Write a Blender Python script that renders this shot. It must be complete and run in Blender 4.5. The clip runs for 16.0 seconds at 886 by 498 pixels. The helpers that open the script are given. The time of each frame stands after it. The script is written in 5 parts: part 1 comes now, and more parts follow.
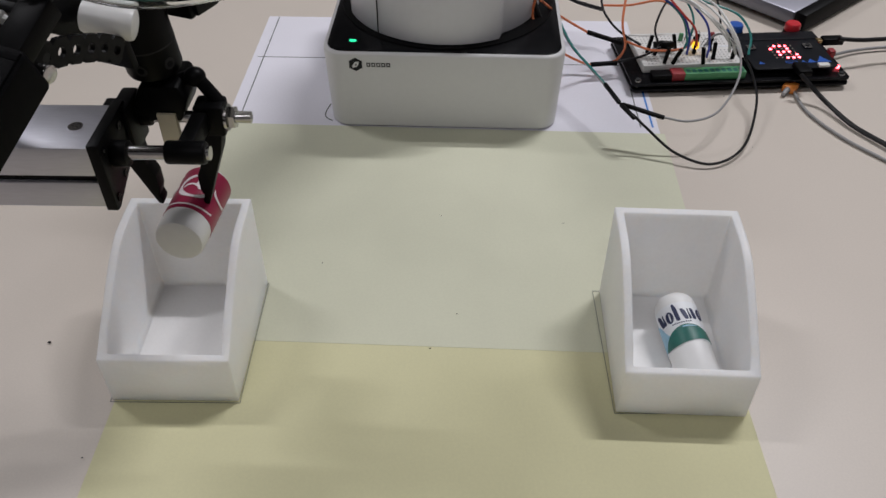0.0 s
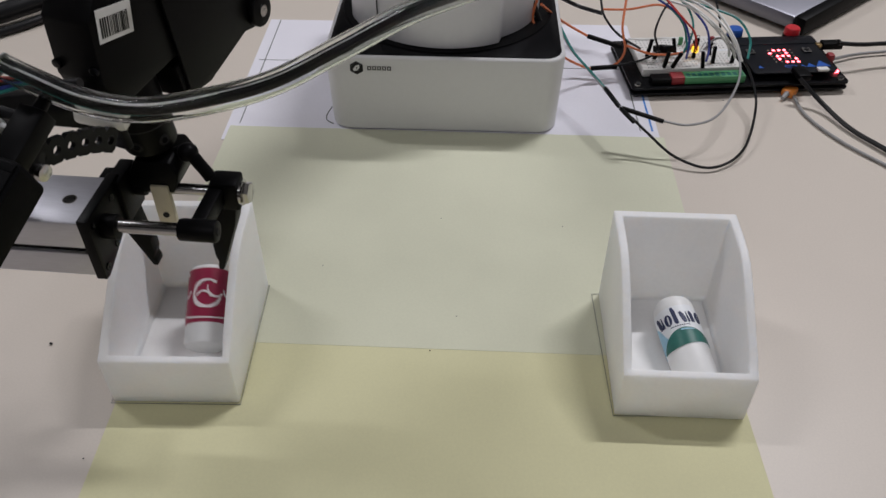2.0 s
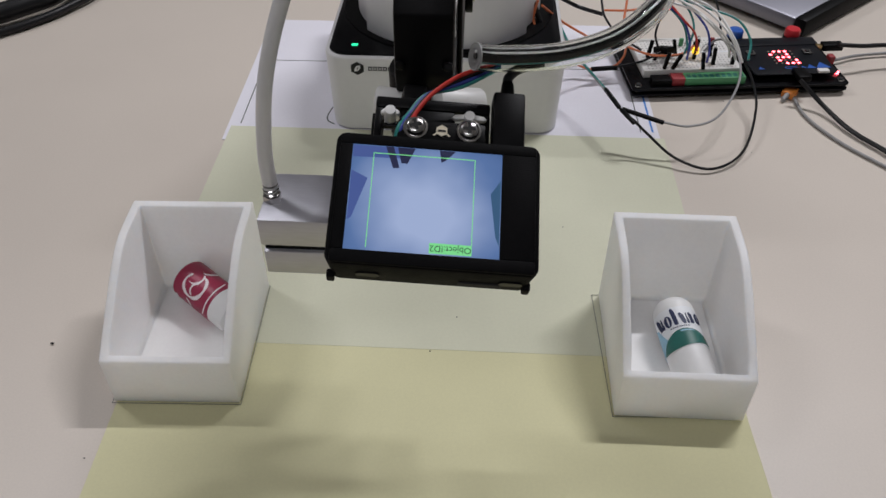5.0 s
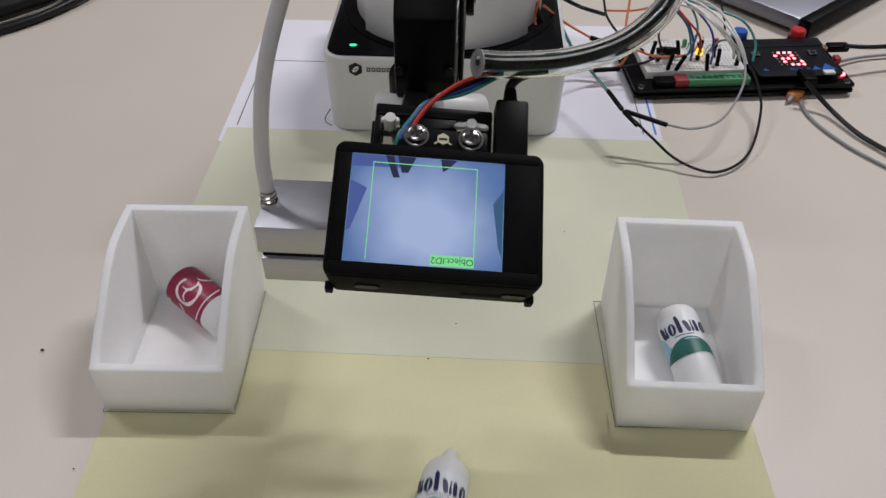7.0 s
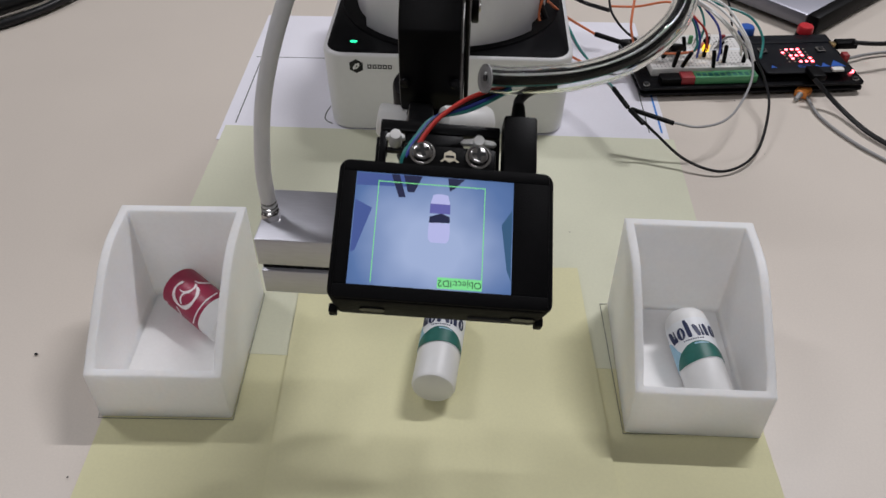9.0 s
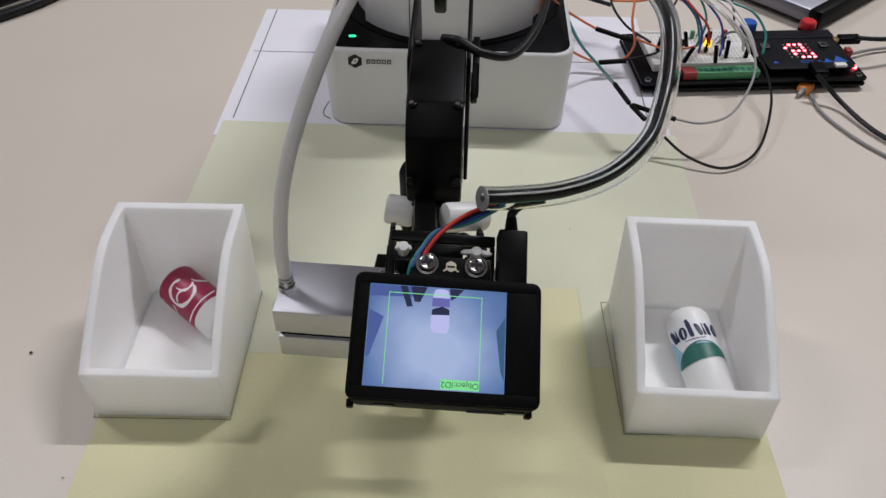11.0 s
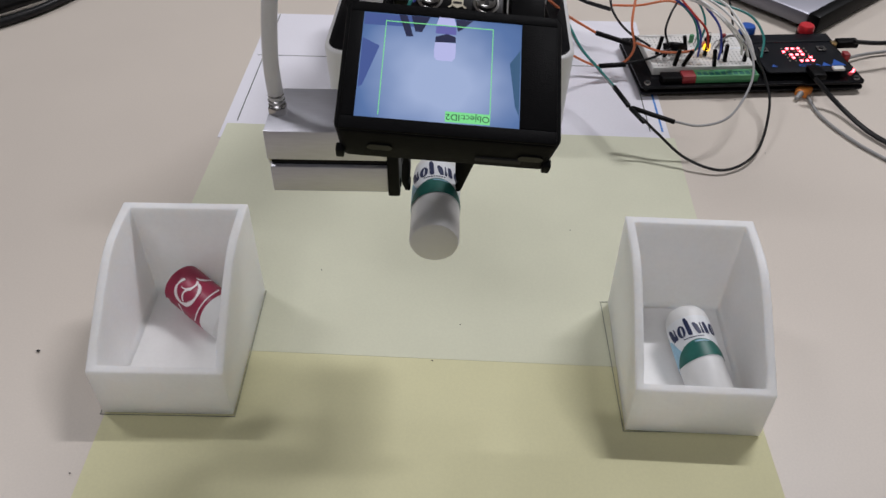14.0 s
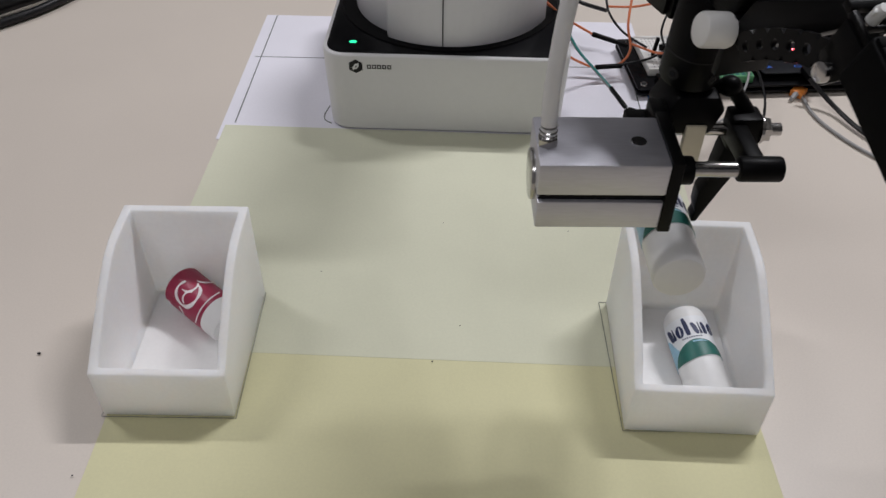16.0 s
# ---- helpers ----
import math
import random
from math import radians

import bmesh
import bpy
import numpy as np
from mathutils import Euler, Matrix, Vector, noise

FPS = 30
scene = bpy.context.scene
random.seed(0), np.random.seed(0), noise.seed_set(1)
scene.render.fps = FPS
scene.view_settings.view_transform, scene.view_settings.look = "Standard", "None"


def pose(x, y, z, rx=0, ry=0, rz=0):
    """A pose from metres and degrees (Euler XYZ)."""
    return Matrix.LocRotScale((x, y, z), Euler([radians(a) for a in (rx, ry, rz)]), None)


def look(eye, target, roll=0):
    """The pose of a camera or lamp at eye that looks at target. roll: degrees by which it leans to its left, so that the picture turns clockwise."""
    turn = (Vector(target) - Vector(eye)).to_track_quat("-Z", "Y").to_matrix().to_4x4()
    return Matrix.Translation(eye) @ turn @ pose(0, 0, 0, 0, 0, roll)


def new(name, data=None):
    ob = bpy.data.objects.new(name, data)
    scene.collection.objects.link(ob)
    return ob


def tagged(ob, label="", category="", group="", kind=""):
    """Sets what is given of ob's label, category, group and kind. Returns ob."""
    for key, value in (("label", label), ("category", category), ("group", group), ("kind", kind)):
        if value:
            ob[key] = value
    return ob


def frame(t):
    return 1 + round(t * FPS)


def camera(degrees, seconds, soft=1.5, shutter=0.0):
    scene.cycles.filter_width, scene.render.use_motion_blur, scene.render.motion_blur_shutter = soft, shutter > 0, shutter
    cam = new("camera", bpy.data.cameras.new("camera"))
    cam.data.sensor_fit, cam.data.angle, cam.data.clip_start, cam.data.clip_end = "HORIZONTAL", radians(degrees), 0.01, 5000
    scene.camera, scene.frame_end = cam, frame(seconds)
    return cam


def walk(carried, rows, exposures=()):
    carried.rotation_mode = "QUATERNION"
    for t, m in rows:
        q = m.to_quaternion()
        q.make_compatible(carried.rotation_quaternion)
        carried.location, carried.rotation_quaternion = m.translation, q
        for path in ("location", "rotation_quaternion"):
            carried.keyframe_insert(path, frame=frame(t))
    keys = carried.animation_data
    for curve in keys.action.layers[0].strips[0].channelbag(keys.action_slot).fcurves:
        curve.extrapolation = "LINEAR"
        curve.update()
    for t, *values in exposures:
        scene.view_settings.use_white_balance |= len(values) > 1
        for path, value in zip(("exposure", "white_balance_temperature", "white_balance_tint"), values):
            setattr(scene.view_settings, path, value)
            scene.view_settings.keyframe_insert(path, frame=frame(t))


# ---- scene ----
cam = camera(57.2, 16.0, soft=1.5, shutter=0.4)
walk(cam, [
    (0.0, look((0.0181, -0.4710, 0.3092), (0.0036, -0.0991, -0.0248), 0.07)),
    (0.5, look((0.0182, -0.4690, 0.3099), (0.0035, -0.0971, -0.0241), 0.08)),
    (1.0, look((0.0187, -0.4700, 0.3114), (0.0036, -0.0979, -0.0222), 0.08)),
    (1.5, look((0.0184, -0.4726, 0.3114), (0.0038, -0.1000, -0.0218), 0.18)),
    (2.0, look((0.0186, -0.4724, 0.3106), (0.0036, -0.0995, -0.0222), 0.16)),
    (2.5, look((0.0177, -0.4709, 0.3104), (0.0038, -0.0988, -0.0232), 0.26)),
    (3.0, look((0.0191, -0.4722, 0.3113), (0.0041, -0.0998, -0.0219), 0.15)),
    (3.5, look((0.0195, -0.4758, 0.3140), (0.0044, -0.1034, -0.0193), 0.15)),
    (4.0, look((0.0187, -0.4764, 0.3136), (0.0039, -0.1037, -0.0193), 0.23)),
    (6.5, look((0.0185, -0.4644, 0.3087), (0.0029, -0.0921, -0.0247), 0.31)),
    (7.0, look((0.0190, -0.4641, 0.3078), (0.0035, -0.0916, -0.0253), 0.34)),
    (7.5, look((0.0170, -0.4635, 0.3064), (0.0016, -0.0911, -0.0269), 0.34)),
    (8.0, look((0.0161, -0.4618, 0.3047), (0.0014, -0.0898, -0.0290), 0.38)),
    (8.5, look((0.0165, -0.4593, 0.3044), (0.0010, -0.0876, -0.0297), 0.38)),
    (9.0, look((0.0166, -0.4553, 0.3036), (0.0017, -0.0844, -0.0313), 0.41)),
    (11.5, look((0.0160, -0.4507, 0.3023), (0.0019, -0.0825, -0.0358), 0.60)),
    (12.0, look((0.0168, -0.4524, 0.3026), (0.0017, -0.0837, -0.0348), 0.47)),
    (12.5, look((0.0160, -0.4542, 0.3045), (0.0014, -0.0857, -0.0332), 0.51)),
    (13.0, look((0.0148, -0.4537, 0.3039), (0.0003, -0.0847, -0.0331), 0.52)),
    (13.5, look((0.0155, -0.4550, 0.3043), (0.0009, -0.0855, -0.0322), 0.56)),
    (14.0, look((0.0163, -0.4565, 0.3039), (0.0012, -0.0860, -0.0315), 0.50)),
    (14.5, look((0.0177, -0.4573, 0.3063), (0.0018, -0.0872, -0.0295), 0.47)),
    (15.0, look((0.0172, -0.4581, 0.3071), (0.0016, -0.0881, -0.0290), 0.50)),
    (15.5, look((0.0162, -0.4578, 0.3070), (0.0015, -0.0880, -0.0291), 0.51)),
    (16.0, look((0.0136, -0.4575, 0.3062), (0.0022, -0.0871, -0.0296), 0.70)),
], exposures=[(0.0, -0.09), (4.0, -0.09), (6.5, 0.01), (9.0, 0.01), (11.5, 0.08), (12.5, 0.08), (14.0, 0.01), (16.0, 0.02)])

# ---- world and light ----
world = bpy.data.worlds.new("room_air")
scene.world = world
world.use_nodes = True
world.node_tree.nodes["Background"].inputs[0].default_value = (0.80, 0.86, 0.95, 1)
world.node_tree.nodes["Background"].inputs[1].default_value = 0.25


def overhead_light(x, y, z, w, d, power, tint=(0.975, 0.965, 1.02)):
    data = bpy.data.lights.new("panel_or_fill", "AREA")
    data.shape, data.size, data.size_y, data.energy, data.color = "RECTANGLE", w, d, power, tint
    ob = new("panel_or_fill", data)
    ob.location = (x, y, z)
    return ob


overhead_light(0.85, 0.72, 1.88, 0.70, 0.06, 27)
overhead_light(-1.25, 0.55, 1.88, 0.70, 0.06, 12)
# Added front fill that lifts the box interiors; no known lamp hangs here.
overhead_light(-0.25, -1.5, 1.88, 1.2, 0.3, 10)


# ---- materials ----
def material(name, color, rough=0.5, metal=0.0, vary=0.06, scale=40.0, bump=0.0, bump_scale=400.0, stain=0.0, stain_scale=6.0,
             emit=None, power=0.0, glass=0.0, spec=0.5, sss=0.0, alpha=1.0, stretch=None):
    m = bpy.data.materials.new(name)
    m.use_nodes = True
    n, l = m.node_tree.nodes, m.node_tree.links
    b = n["Principled BSDF"]
    co = n.new("ShaderNodeTexCoord")
    src = co.outputs["Object"]
    if stretch:
        mp = n.new("ShaderNodeMapping")
        mp.inputs["Scale"].default_value = stretch
        l.new(src, mp.inputs[0])
        src = mp.outputs[0]
    tex = n.new("ShaderNodeTexNoise")
    tex.inputs["Scale"].default_value, tex.inputs["Detail"].default_value = scale, 6
    l.new(src, tex.inputs["Vector"])
    ramp = n.new("ShaderNodeMapRange")
    ramp.inputs["From Min"].default_value, ramp.inputs["From Max"].default_value = 0.3, 0.7
    ramp.inputs["To Min"].default_value, ramp.inputs["To Max"].default_value = 1 - vary, 1 + vary
    l.new(tex.outputs[0], ramp.inputs[0])
    mul = n.new("ShaderNodeVectorMath")
    mul.operation = "SCALE"
    mul.inputs[0].default_value = color
    l.new(ramp.outputs[0], mul.inputs["Scale"])
    out = mul.outputs[0]
    if stain:
        t2 = n.new("ShaderNodeTexNoise")
        t2.inputs["Scale"].default_value, t2.inputs["Detail"].default_value = stain_scale, 3
        l.new(src, t2.inputs["Vector"])
        r2 = n.new("ShaderNodeMapRange")
        r2.inputs["From Min"].default_value, r2.inputs["From Max"].default_value = 0.35, 0.65
        r2.inputs["To Min"].default_value, r2.inputs["To Max"].default_value = 1 - stain, 1 + stain * 0.4
        l.new(t2.outputs[0], r2.inputs[0])
        mul2 = n.new("ShaderNodeVectorMath")
        mul2.operation = "SCALE"
        l.new(out, mul2.inputs[0])
        l.new(r2.outputs[0], mul2.inputs["Scale"])
        out = mul2.outputs[0]
    l.new(out, b.inputs["Base Color"])
    b.inputs["Roughness"].default_value, b.inputs["Metallic"].default_value = rough, metal
    b.inputs["Specular IOR Level"].default_value = spec
    if rough > 0.12 and not glass:
        rr = n.new("ShaderNodeMapRange")
        rr.inputs["To Min"].default_value, rr.inputs["To Max"].default_value = rough * 0.8, min(1, rough * 1.2)
        l.new(tex.outputs[0], rr.inputs[0])
        l.new(rr.outputs[0], b.inputs["Roughness"])
    if bump:
        t3 = n.new("ShaderNodeTexNoise")
        t3.inputs["Scale"].default_value, t3.inputs["Detail"].default_value = bump_scale, 4
        l.new(src, t3.inputs["Vector"])
        bp = n.new("ShaderNodeBump")
        bp.inputs["Strength"].default_value, bp.inputs["Distance"].default_value = bump, 0.0005
        l.new(t3.outputs[0], bp.inputs["Height"])
        l.new(bp.outputs[0], b.inputs["Normal"])
    if emit:
        b.inputs["Emission Color"].default_value = (*emit, 1)
        b.inputs["Emission Strength"].default_value = power
    if glass:
        b.inputs["Transmission Weight"].default_value = glass
        b.inputs["IOR"].default_value = 1.4
    if sss:
        b.inputs["Subsurface Weight"].default_value = sss
        b.inputs["Subsurface Radius"].default_value = (0.008, 0.0075, 0.007)
        b.inputs["Subsurface Scale"].default_value = 0.5
    b.inputs["Alpha"].default_value = alpha
    return m


LAMINATE = material("cream_laminate", (0.66, 0.595, 0.52), 0.42, vary=0.025, scale=900, stain=0.04, stain_scale=5, bump=0.08, bump_scale=2500)
# Unseen room shell, toned down to grey so less light bounces back.
WALL = material("wall_paint", (0.40, 0.39, 0.38), 0.8, vary=0.03, scale=5)
FLOOR = material("floor_vinyl", (0.32, 0.31, 0.30), 0.6, vary=0.08, scale=8)
CEILING = material("ceiling_paint", (0.55, 0.55, 0.54), 0.9, vary=0.02, scale=5)
PALE_YELLOW = material("pale_yellow_paper", (0.685, 0.69, 0.535), 0.85, vary=0.02, scale=700, stain=0.05, stain_scale=11, bump=0.15, bump_scale=1800, spec=0.25)
YELLOW = material("yellow_paper", (0.71, 0.685, 0.43), 0.85, vary=0.02, scale=700, stain=0.05, stain_scale=11, bump=0.15, bump_scale=1800, spec=0.25)
WHITE_PAPER = material("white_paper", (0.80, 0.79, 0.85), 0.85, vary=0.015, scale=600, stain=0.03, stain_scale=14, bump=0.12, bump_scale=1500, spec=0.25)
PENCIL = material("pencil_line", (0.13, 0.14, 0.13), 0.7, vary=0.2, scale=300)
INK_BLUE = material("blue_ink", (0.05, 0.22, 0.62), 0.6, vary=0.1, scale=300)
PRINTED = material("white_printed_plastic", (0.92, 0.912, 0.895), 0.5, vary=0.015, scale=500, stain=0.03, stain_scale=30, bump=0.12, bump_scale=1400, sss=1.0)
PRINTED_FLAT = material("white_printed_floor", (0.90, 0.895, 0.885), 0.55, vary=0.015, scale=500, stain=0.03, stain_scale=30, bump=0.12, bump_scale=1400)
PRINTED.node_tree.nodes["Principled BSDF"].inputs["Subsurface Scale"].default_value = 1.0
BASE_WHITE = material("satin_white_shell", (0.72, 0.72, 0.72), 0.38, vary=0.01, scale=300, bump=0.04, bump_scale=2500)
TURRET_WHITE = material("turret_white_plastic", (0.70, 0.70, 0.74), 0.4, vary=0.012, scale=200, bump=0.04, bump_scale=2500)
BLACK_GLOSS = material("black_gloss_panel", (0.005, 0.005, 0.006), 0.25, spec=0.12, vary=0.1, scale=120)
BLACK = material("black_plastic", (0.0030, 0.0030, 0.0034), 0.42, spec=0.09, vary=0.15, scale=150, bump=0.1, bump_scale=1800)
BLACK_METAL = material("black_anodised", (0.0030, 0.0030, 0.0034), 0.38, spec=0.11, vary=0.2, scale=200, bump=0.08, bump_scale=1500)
ALU = material("brushed_aluminium", (0.60, 0.60, 0.65), 0.47, metal=0.92, vary=0.05, scale=160, stretch=(1, 8, 8), bump=0.15, bump_scale=500)
STEEL = material("polished_steel", (0.48, 0.47, 0.46), 0.2, metal=1.0, vary=0.05, scale=200)
BRASS = material("brass_insert", (0.62, 0.45, 0.22), 0.3, metal=1.0, vary=0.08, scale=200)
BEIGE = material("ivory_plastic", (0.66, 0.60, 0.46), 0.45, vary=0.04, scale=200)
# Flat grey patches stand in for the shade inside the breadboard sockets.
SOCKET = material("grey_socket_hole", (0.30, 0.29, 0.28), 0.7, vary=0.1, scale=100)
# Near-black: shade inside holes and slots; also seams, black print and crumbs.
DARK = material("dark_hole", (0.01, 0.01, 0.01), 0.8, vary=0.1, scale=100)
CASE = material("matt_black_case", (0.0026, 0.0026, 0.003), 0.55, spec=0.06, vary=0.12, scale=300, bump=0.25, bump_scale=2600)
NYLON = material("white_nylon", (0.74, 0.74, 0.72), 0.4, vary=0.03, scale=200, sss=0.1)
SILICONE = material("translucent_silicone", (0.88, 0.87, 0.86), 0.3, vary=0.03, scale=100, glass=0.18, sss=0.5)
CLEAR = material("clear_vinyl_tube", (0.95, 0.97, 0.96), 0.05, vary=0.01, scale=50, glass=1.0)
CLEAR.node_tree.nodes["Principled BSDF"].inputs["IOR"].default_value = 1.18
W_BLACK = material("black_wire", (0.008, 0.008, 0.009), 0.4, spec=0.3, vary=0.1, scale=200)
W_GREY = material("grey_wire", (0.30, 0.30, 0.30), 0.45, vary=0.05, scale=200)
W_WHITE = material("white_wire", (0.72, 0.72, 0.70), 0.4, vary=0.03, scale=200)
W_RED = material("red_wire", (0.58, 0.04, 0.03), 0.4, vary=0.06, scale=200)
W_ORANGE = material("orange_wire", (0.72, 0.20, 0.08), 0.45, vary=0.06, scale=200)
W_GREEN = material("teal_wire", (0.02, 0.22, 0.20), 0.4, vary=0.06, scale=200)
W_BLUE = material("blue_wire", (0.03, 0.05, 0.28), 0.4, vary=0.06, scale=200)
BREADBOARD = material("breadboard_white", (0.72, 0.71, 0.68), 0.5, vary=0.02, scale=300)
TERM_GREEN = material("green_terminal", (0.08, 0.30, 0.13), 0.45, vary=0.05, scale=300)
TERM_RED = material("red_terminal", (0.30, 0.03, 0.035), 0.45, vary=0.05, scale=300)
KNOB_RED = material("red_button", (0.55, 0.02, 0.03), 0.35, vary=0.05, scale=200)
KNOB_BLUE = material("blue_button", (0.02, 0.10, 0.42), 0.35, vary=0.05, scale=200)
ORANGE = material("orange_connector", (0.82, 0.27, 0.05), 0.4, vary=0.05, scale=200)
PCB = material("black_circuit_board", (0.008, 0.009, 0.012), 0.35, spec=0.15, vary=0.2, scale=300)
LED_RED = material("red_led", (0.6, 0.05, 0.05), 0.4, emit=(1.0, 0.10, 0.13), power=9)
LED_OFF = material("unlit_led", (0.35, 0.32, 0.25), 0.4)
LED_GREEN = material("green_led", (0.02, 0.5, 0.25), 0.3, emit=(0.03, 1.0, 0.45), power=1.2)
LED_YELLOW = material("yellow_led", (0.8, 0.5, 0.02), 0.25, emit=(1.0, 0.55, 0.03), power=1.6)
CAP_WHITE = material("white_bottle_plastic", (0.78, 0.78, 0.77), 0.42, vary=0.012, scale=300, sss=0.08, bump=0.06, bump_scale=1500)
LABEL_WHITE = material("white_label_paper", (0.80, 0.82, 0.84), 0.5, vary=0.02, scale=400)
LABEL_GREEN = material("dark_green_label", (0.012, 0.13, 0.105), 0.45, vary=0.12, scale=250)
LABEL_SKY = material("pale_blue_label", (0.30, 0.52, 0.66), 0.5, vary=0.12, scale=200)
LABEL_NAVY = material("navy_print", (0.012, 0.02, 0.075), 0.5, vary=0.1, scale=300)
CAN_RED = material("crimson_label", (0.29, 0.009, 0.050), 0.4, vary=0.06, scale=300)
CAN_PRINT = material("white_print", (0.80, 0.74, 0.75), 0.5, vary=0.04, scale=300)
SILVER = material("silver_laptop_shell", (0.20, 0.20, 0.23), 0.4, metal=0.5, vary=0.03, scale=200, stretch=(1, 6, 1))
SCREEN_GREEN = material("green_overlay", (0.02, 0.05, 0.02), 0.3, emit=(0.22, 0.78, 0.30), power=0.85)
SCREEN_TEXT = material("dark_overlay_text", (0.01, 0.02, 0.01), 0.4, emit=(0.02, 0.10, 0.05), power=0.5)
STICKER = material("white_sticker", (0.75, 0.75, 0.74), 0.5, vary=0.02, scale=300)


def screen_material():
    """Lit display: pale blue picture, brighter in the middle, bluer to the rim."""
    m = bpy.data.materials.new("lit_display")
    m.use_nodes = True
    n, l = m.node_tree.nodes, m.node_tree.links
    b = n["Principled BSDF"]
    b.inputs["Base Color"].default_value = (0.01, 0.01, 0.015, 1)
    b.inputs["Roughness"].default_value = 0.18
    b.inputs["Specular IOR Level"].default_value = 0.2
    co = n.new("ShaderNodeTexCoord")
    gr = n.new("ShaderNodeTexGradient")
    gr.gradient_type = "SPHERICAL"
    mp = n.new("ShaderNodeMapping")
    mp.inputs["Location"].default_value = (0.0, 0.10, 0)
    mp.inputs["Scale"].default_value = (33, 36, 33)
    l.new(co.outputs["Object"], mp.inputs[0])
    no = n.new("ShaderNodeTexNoise")
    no.inputs["Scale"].default_value = 62
    no.inputs["Detail"].default_value = 2
    l.new(co.outputs["Object"], no.inputs["Vector"])
    l.new(mp.outputs[0], gr.inputs[0])
    ad = n.new("ShaderNodeMath")
    ad.operation = "MULTIPLY_ADD"
    ad.inputs[1].default_value = 0.45
    l.new(no.outputs[0], ad.inputs[0])
    l.new(gr.outputs[1], ad.inputs[2])
    sc = n.new("ShaderNodeMath")
    sc.operation = "MULTIPLY"
    sc.inputs[1].default_value = 0.62
    l.new(ad.outputs[0], sc.inputs[0])
    rp = n.new("ShaderNodeValToRGB")
    e = rp.color_ramp.elements
    e[0].position, e[0].color = 0.10, (0.050, 0.115, 0.30, 1)
    e[1].position, e[1].color = 0.62, (0.50, 0.62, 0.95, 1)
    mid = e.new(0.34)
    mid.color = (0.14, 0.25, 0.54, 1)
    l.new(sc.outputs[0], rp.inputs[0])
    l.new(rp.outputs[0], b.inputs["Emission Color"])
    b.inputs["Emission Strength"].default_value = 0.68
    return m


SCREEN = screen_material()
SCREEN_LABEL = material("purple_screen_image", (0.01, 0.01, 0.02), 0.3, emit=(0.16, 0.16, 0.52), power=0.7)
SCREEN_PALE = material("pale_screen_image", (0.02, 0.02, 0.03), 0.3, emit=(0.58, 0.60, 1.0), power=0.75)
SCREEN_DARK = material("dark_screen_image", (0.01, 0.01, 0.02), 0.3, emit=(0.02, 0.025, 0.08), power=0.6)
SCREEN_SIDE = material("blue_screen_image", (0.01, 0.01, 0.02), 0.3, emit=(0.09, 0.15, 0.46), power=0.6)
SCREEN_TEAL = material("teal_screen_image", (0.01, 0.01, 0.02), 0.3, emit=(0.05, 0.15, 0.30), power=0.6)


# ---- mesh tools ----
def mesh_object(name, bm, mat, parent=None, label="", smooth=40):
    me = bpy.data.meshes.new(name)
    bmesh.ops.recalc_face_normals(bm, faces=bm.faces)
    bm.to_mesh(me)
    bm.free()
    me.materials.append(mat)
    if smooth:
        me.polygons.foreach_set("use_smooth", [True] * len(me.polygons))
        me.set_sharp_from_angle(angle=radians(smooth))
    ob = new(name, me)
    if parent is not None:
        ob.parent = parent
    if label:
        tagged(ob, label)
    return ob


def part(name, bm, mat, parent, label="", smooth=40):
    return mesh_object(name, bm, mat, parent, label, smooth)


def thing(name, label, category, m=None, group="", kind=""):
    ob = new(name)
    ob.empty_display_size = 0.02
    tagged(ob, label, category, group, kind)
    if m is not None:
        ob.matrix_basis = m
    return ob


def box(x0, x1, y0, y1, z0, z1, bevel=0.0, seg=2, bm=None, m=None):
    b = bmesh.new()
    bmesh.ops.create_cube(b, size=1)
    for v in b.verts:
        v.co = Vector(((x0 + x1) / 2 + v.co.x * (x1 - x0), (y0 + y1) / 2 + v.co.y * (y1 - y0), (z0 + z1) / 2 + v.co.z * (z1 - z0)))
    if bevel:
        bmesh.ops.bevel(b, geom=b.edges[:], offset=bevel, segments=seg, affect="EDGES", profile=0.5)
    if m is not None:
        b.transform(m)
    return merged(bm, b)


def merged(bm, b):
    if bm is None:
        return b
    me = bpy.data.meshes.new("scratch")
    b.to_mesh(me)
    b.free()
    bm.from_mesh(me)
    bpy.data.meshes.remove(me)
    return bm


def cyl(p0, p1, r0, r1=None, seg=24, bevel=0.0, bm=None):
    p0, p1 = Vector(p0), Vector(p1)
    r1 = r0 if r1 is None else r1
    b = bmesh.new()
    bmesh.ops.create_cone(b, cap_ends=True, segments=seg, radius1=r0, radius2=r1, depth=(p1 - p0).length)
    if bevel:
        caps = [e for e in b.edges if len({round(v.co.z, 6) for v in e.verts}) == 1]
        bmesh.ops.bevel(b, geom=caps, offset=bevel, segments=2, affect="EDGES", profile=0.5)
    turn = (p1 - p0).to_track_quat("Z", "Y").to_matrix().to_4x4()
    b.transform(Matrix.Translation((p0 + p1) / 2) @ turn)
    return merged(bm, b)


def ball(c, r, bm=None, squash=(1, 1, 1), seg=16):
    b = bmesh.new()
    bmesh.ops.create_uvsphere(b, u_segments=seg, v_segments=seg // 2, radius=r)
    b.transform(Matrix.Translation(c) @ Matrix.Diagonal((*squash, 1)))
    return merged(bm, b)


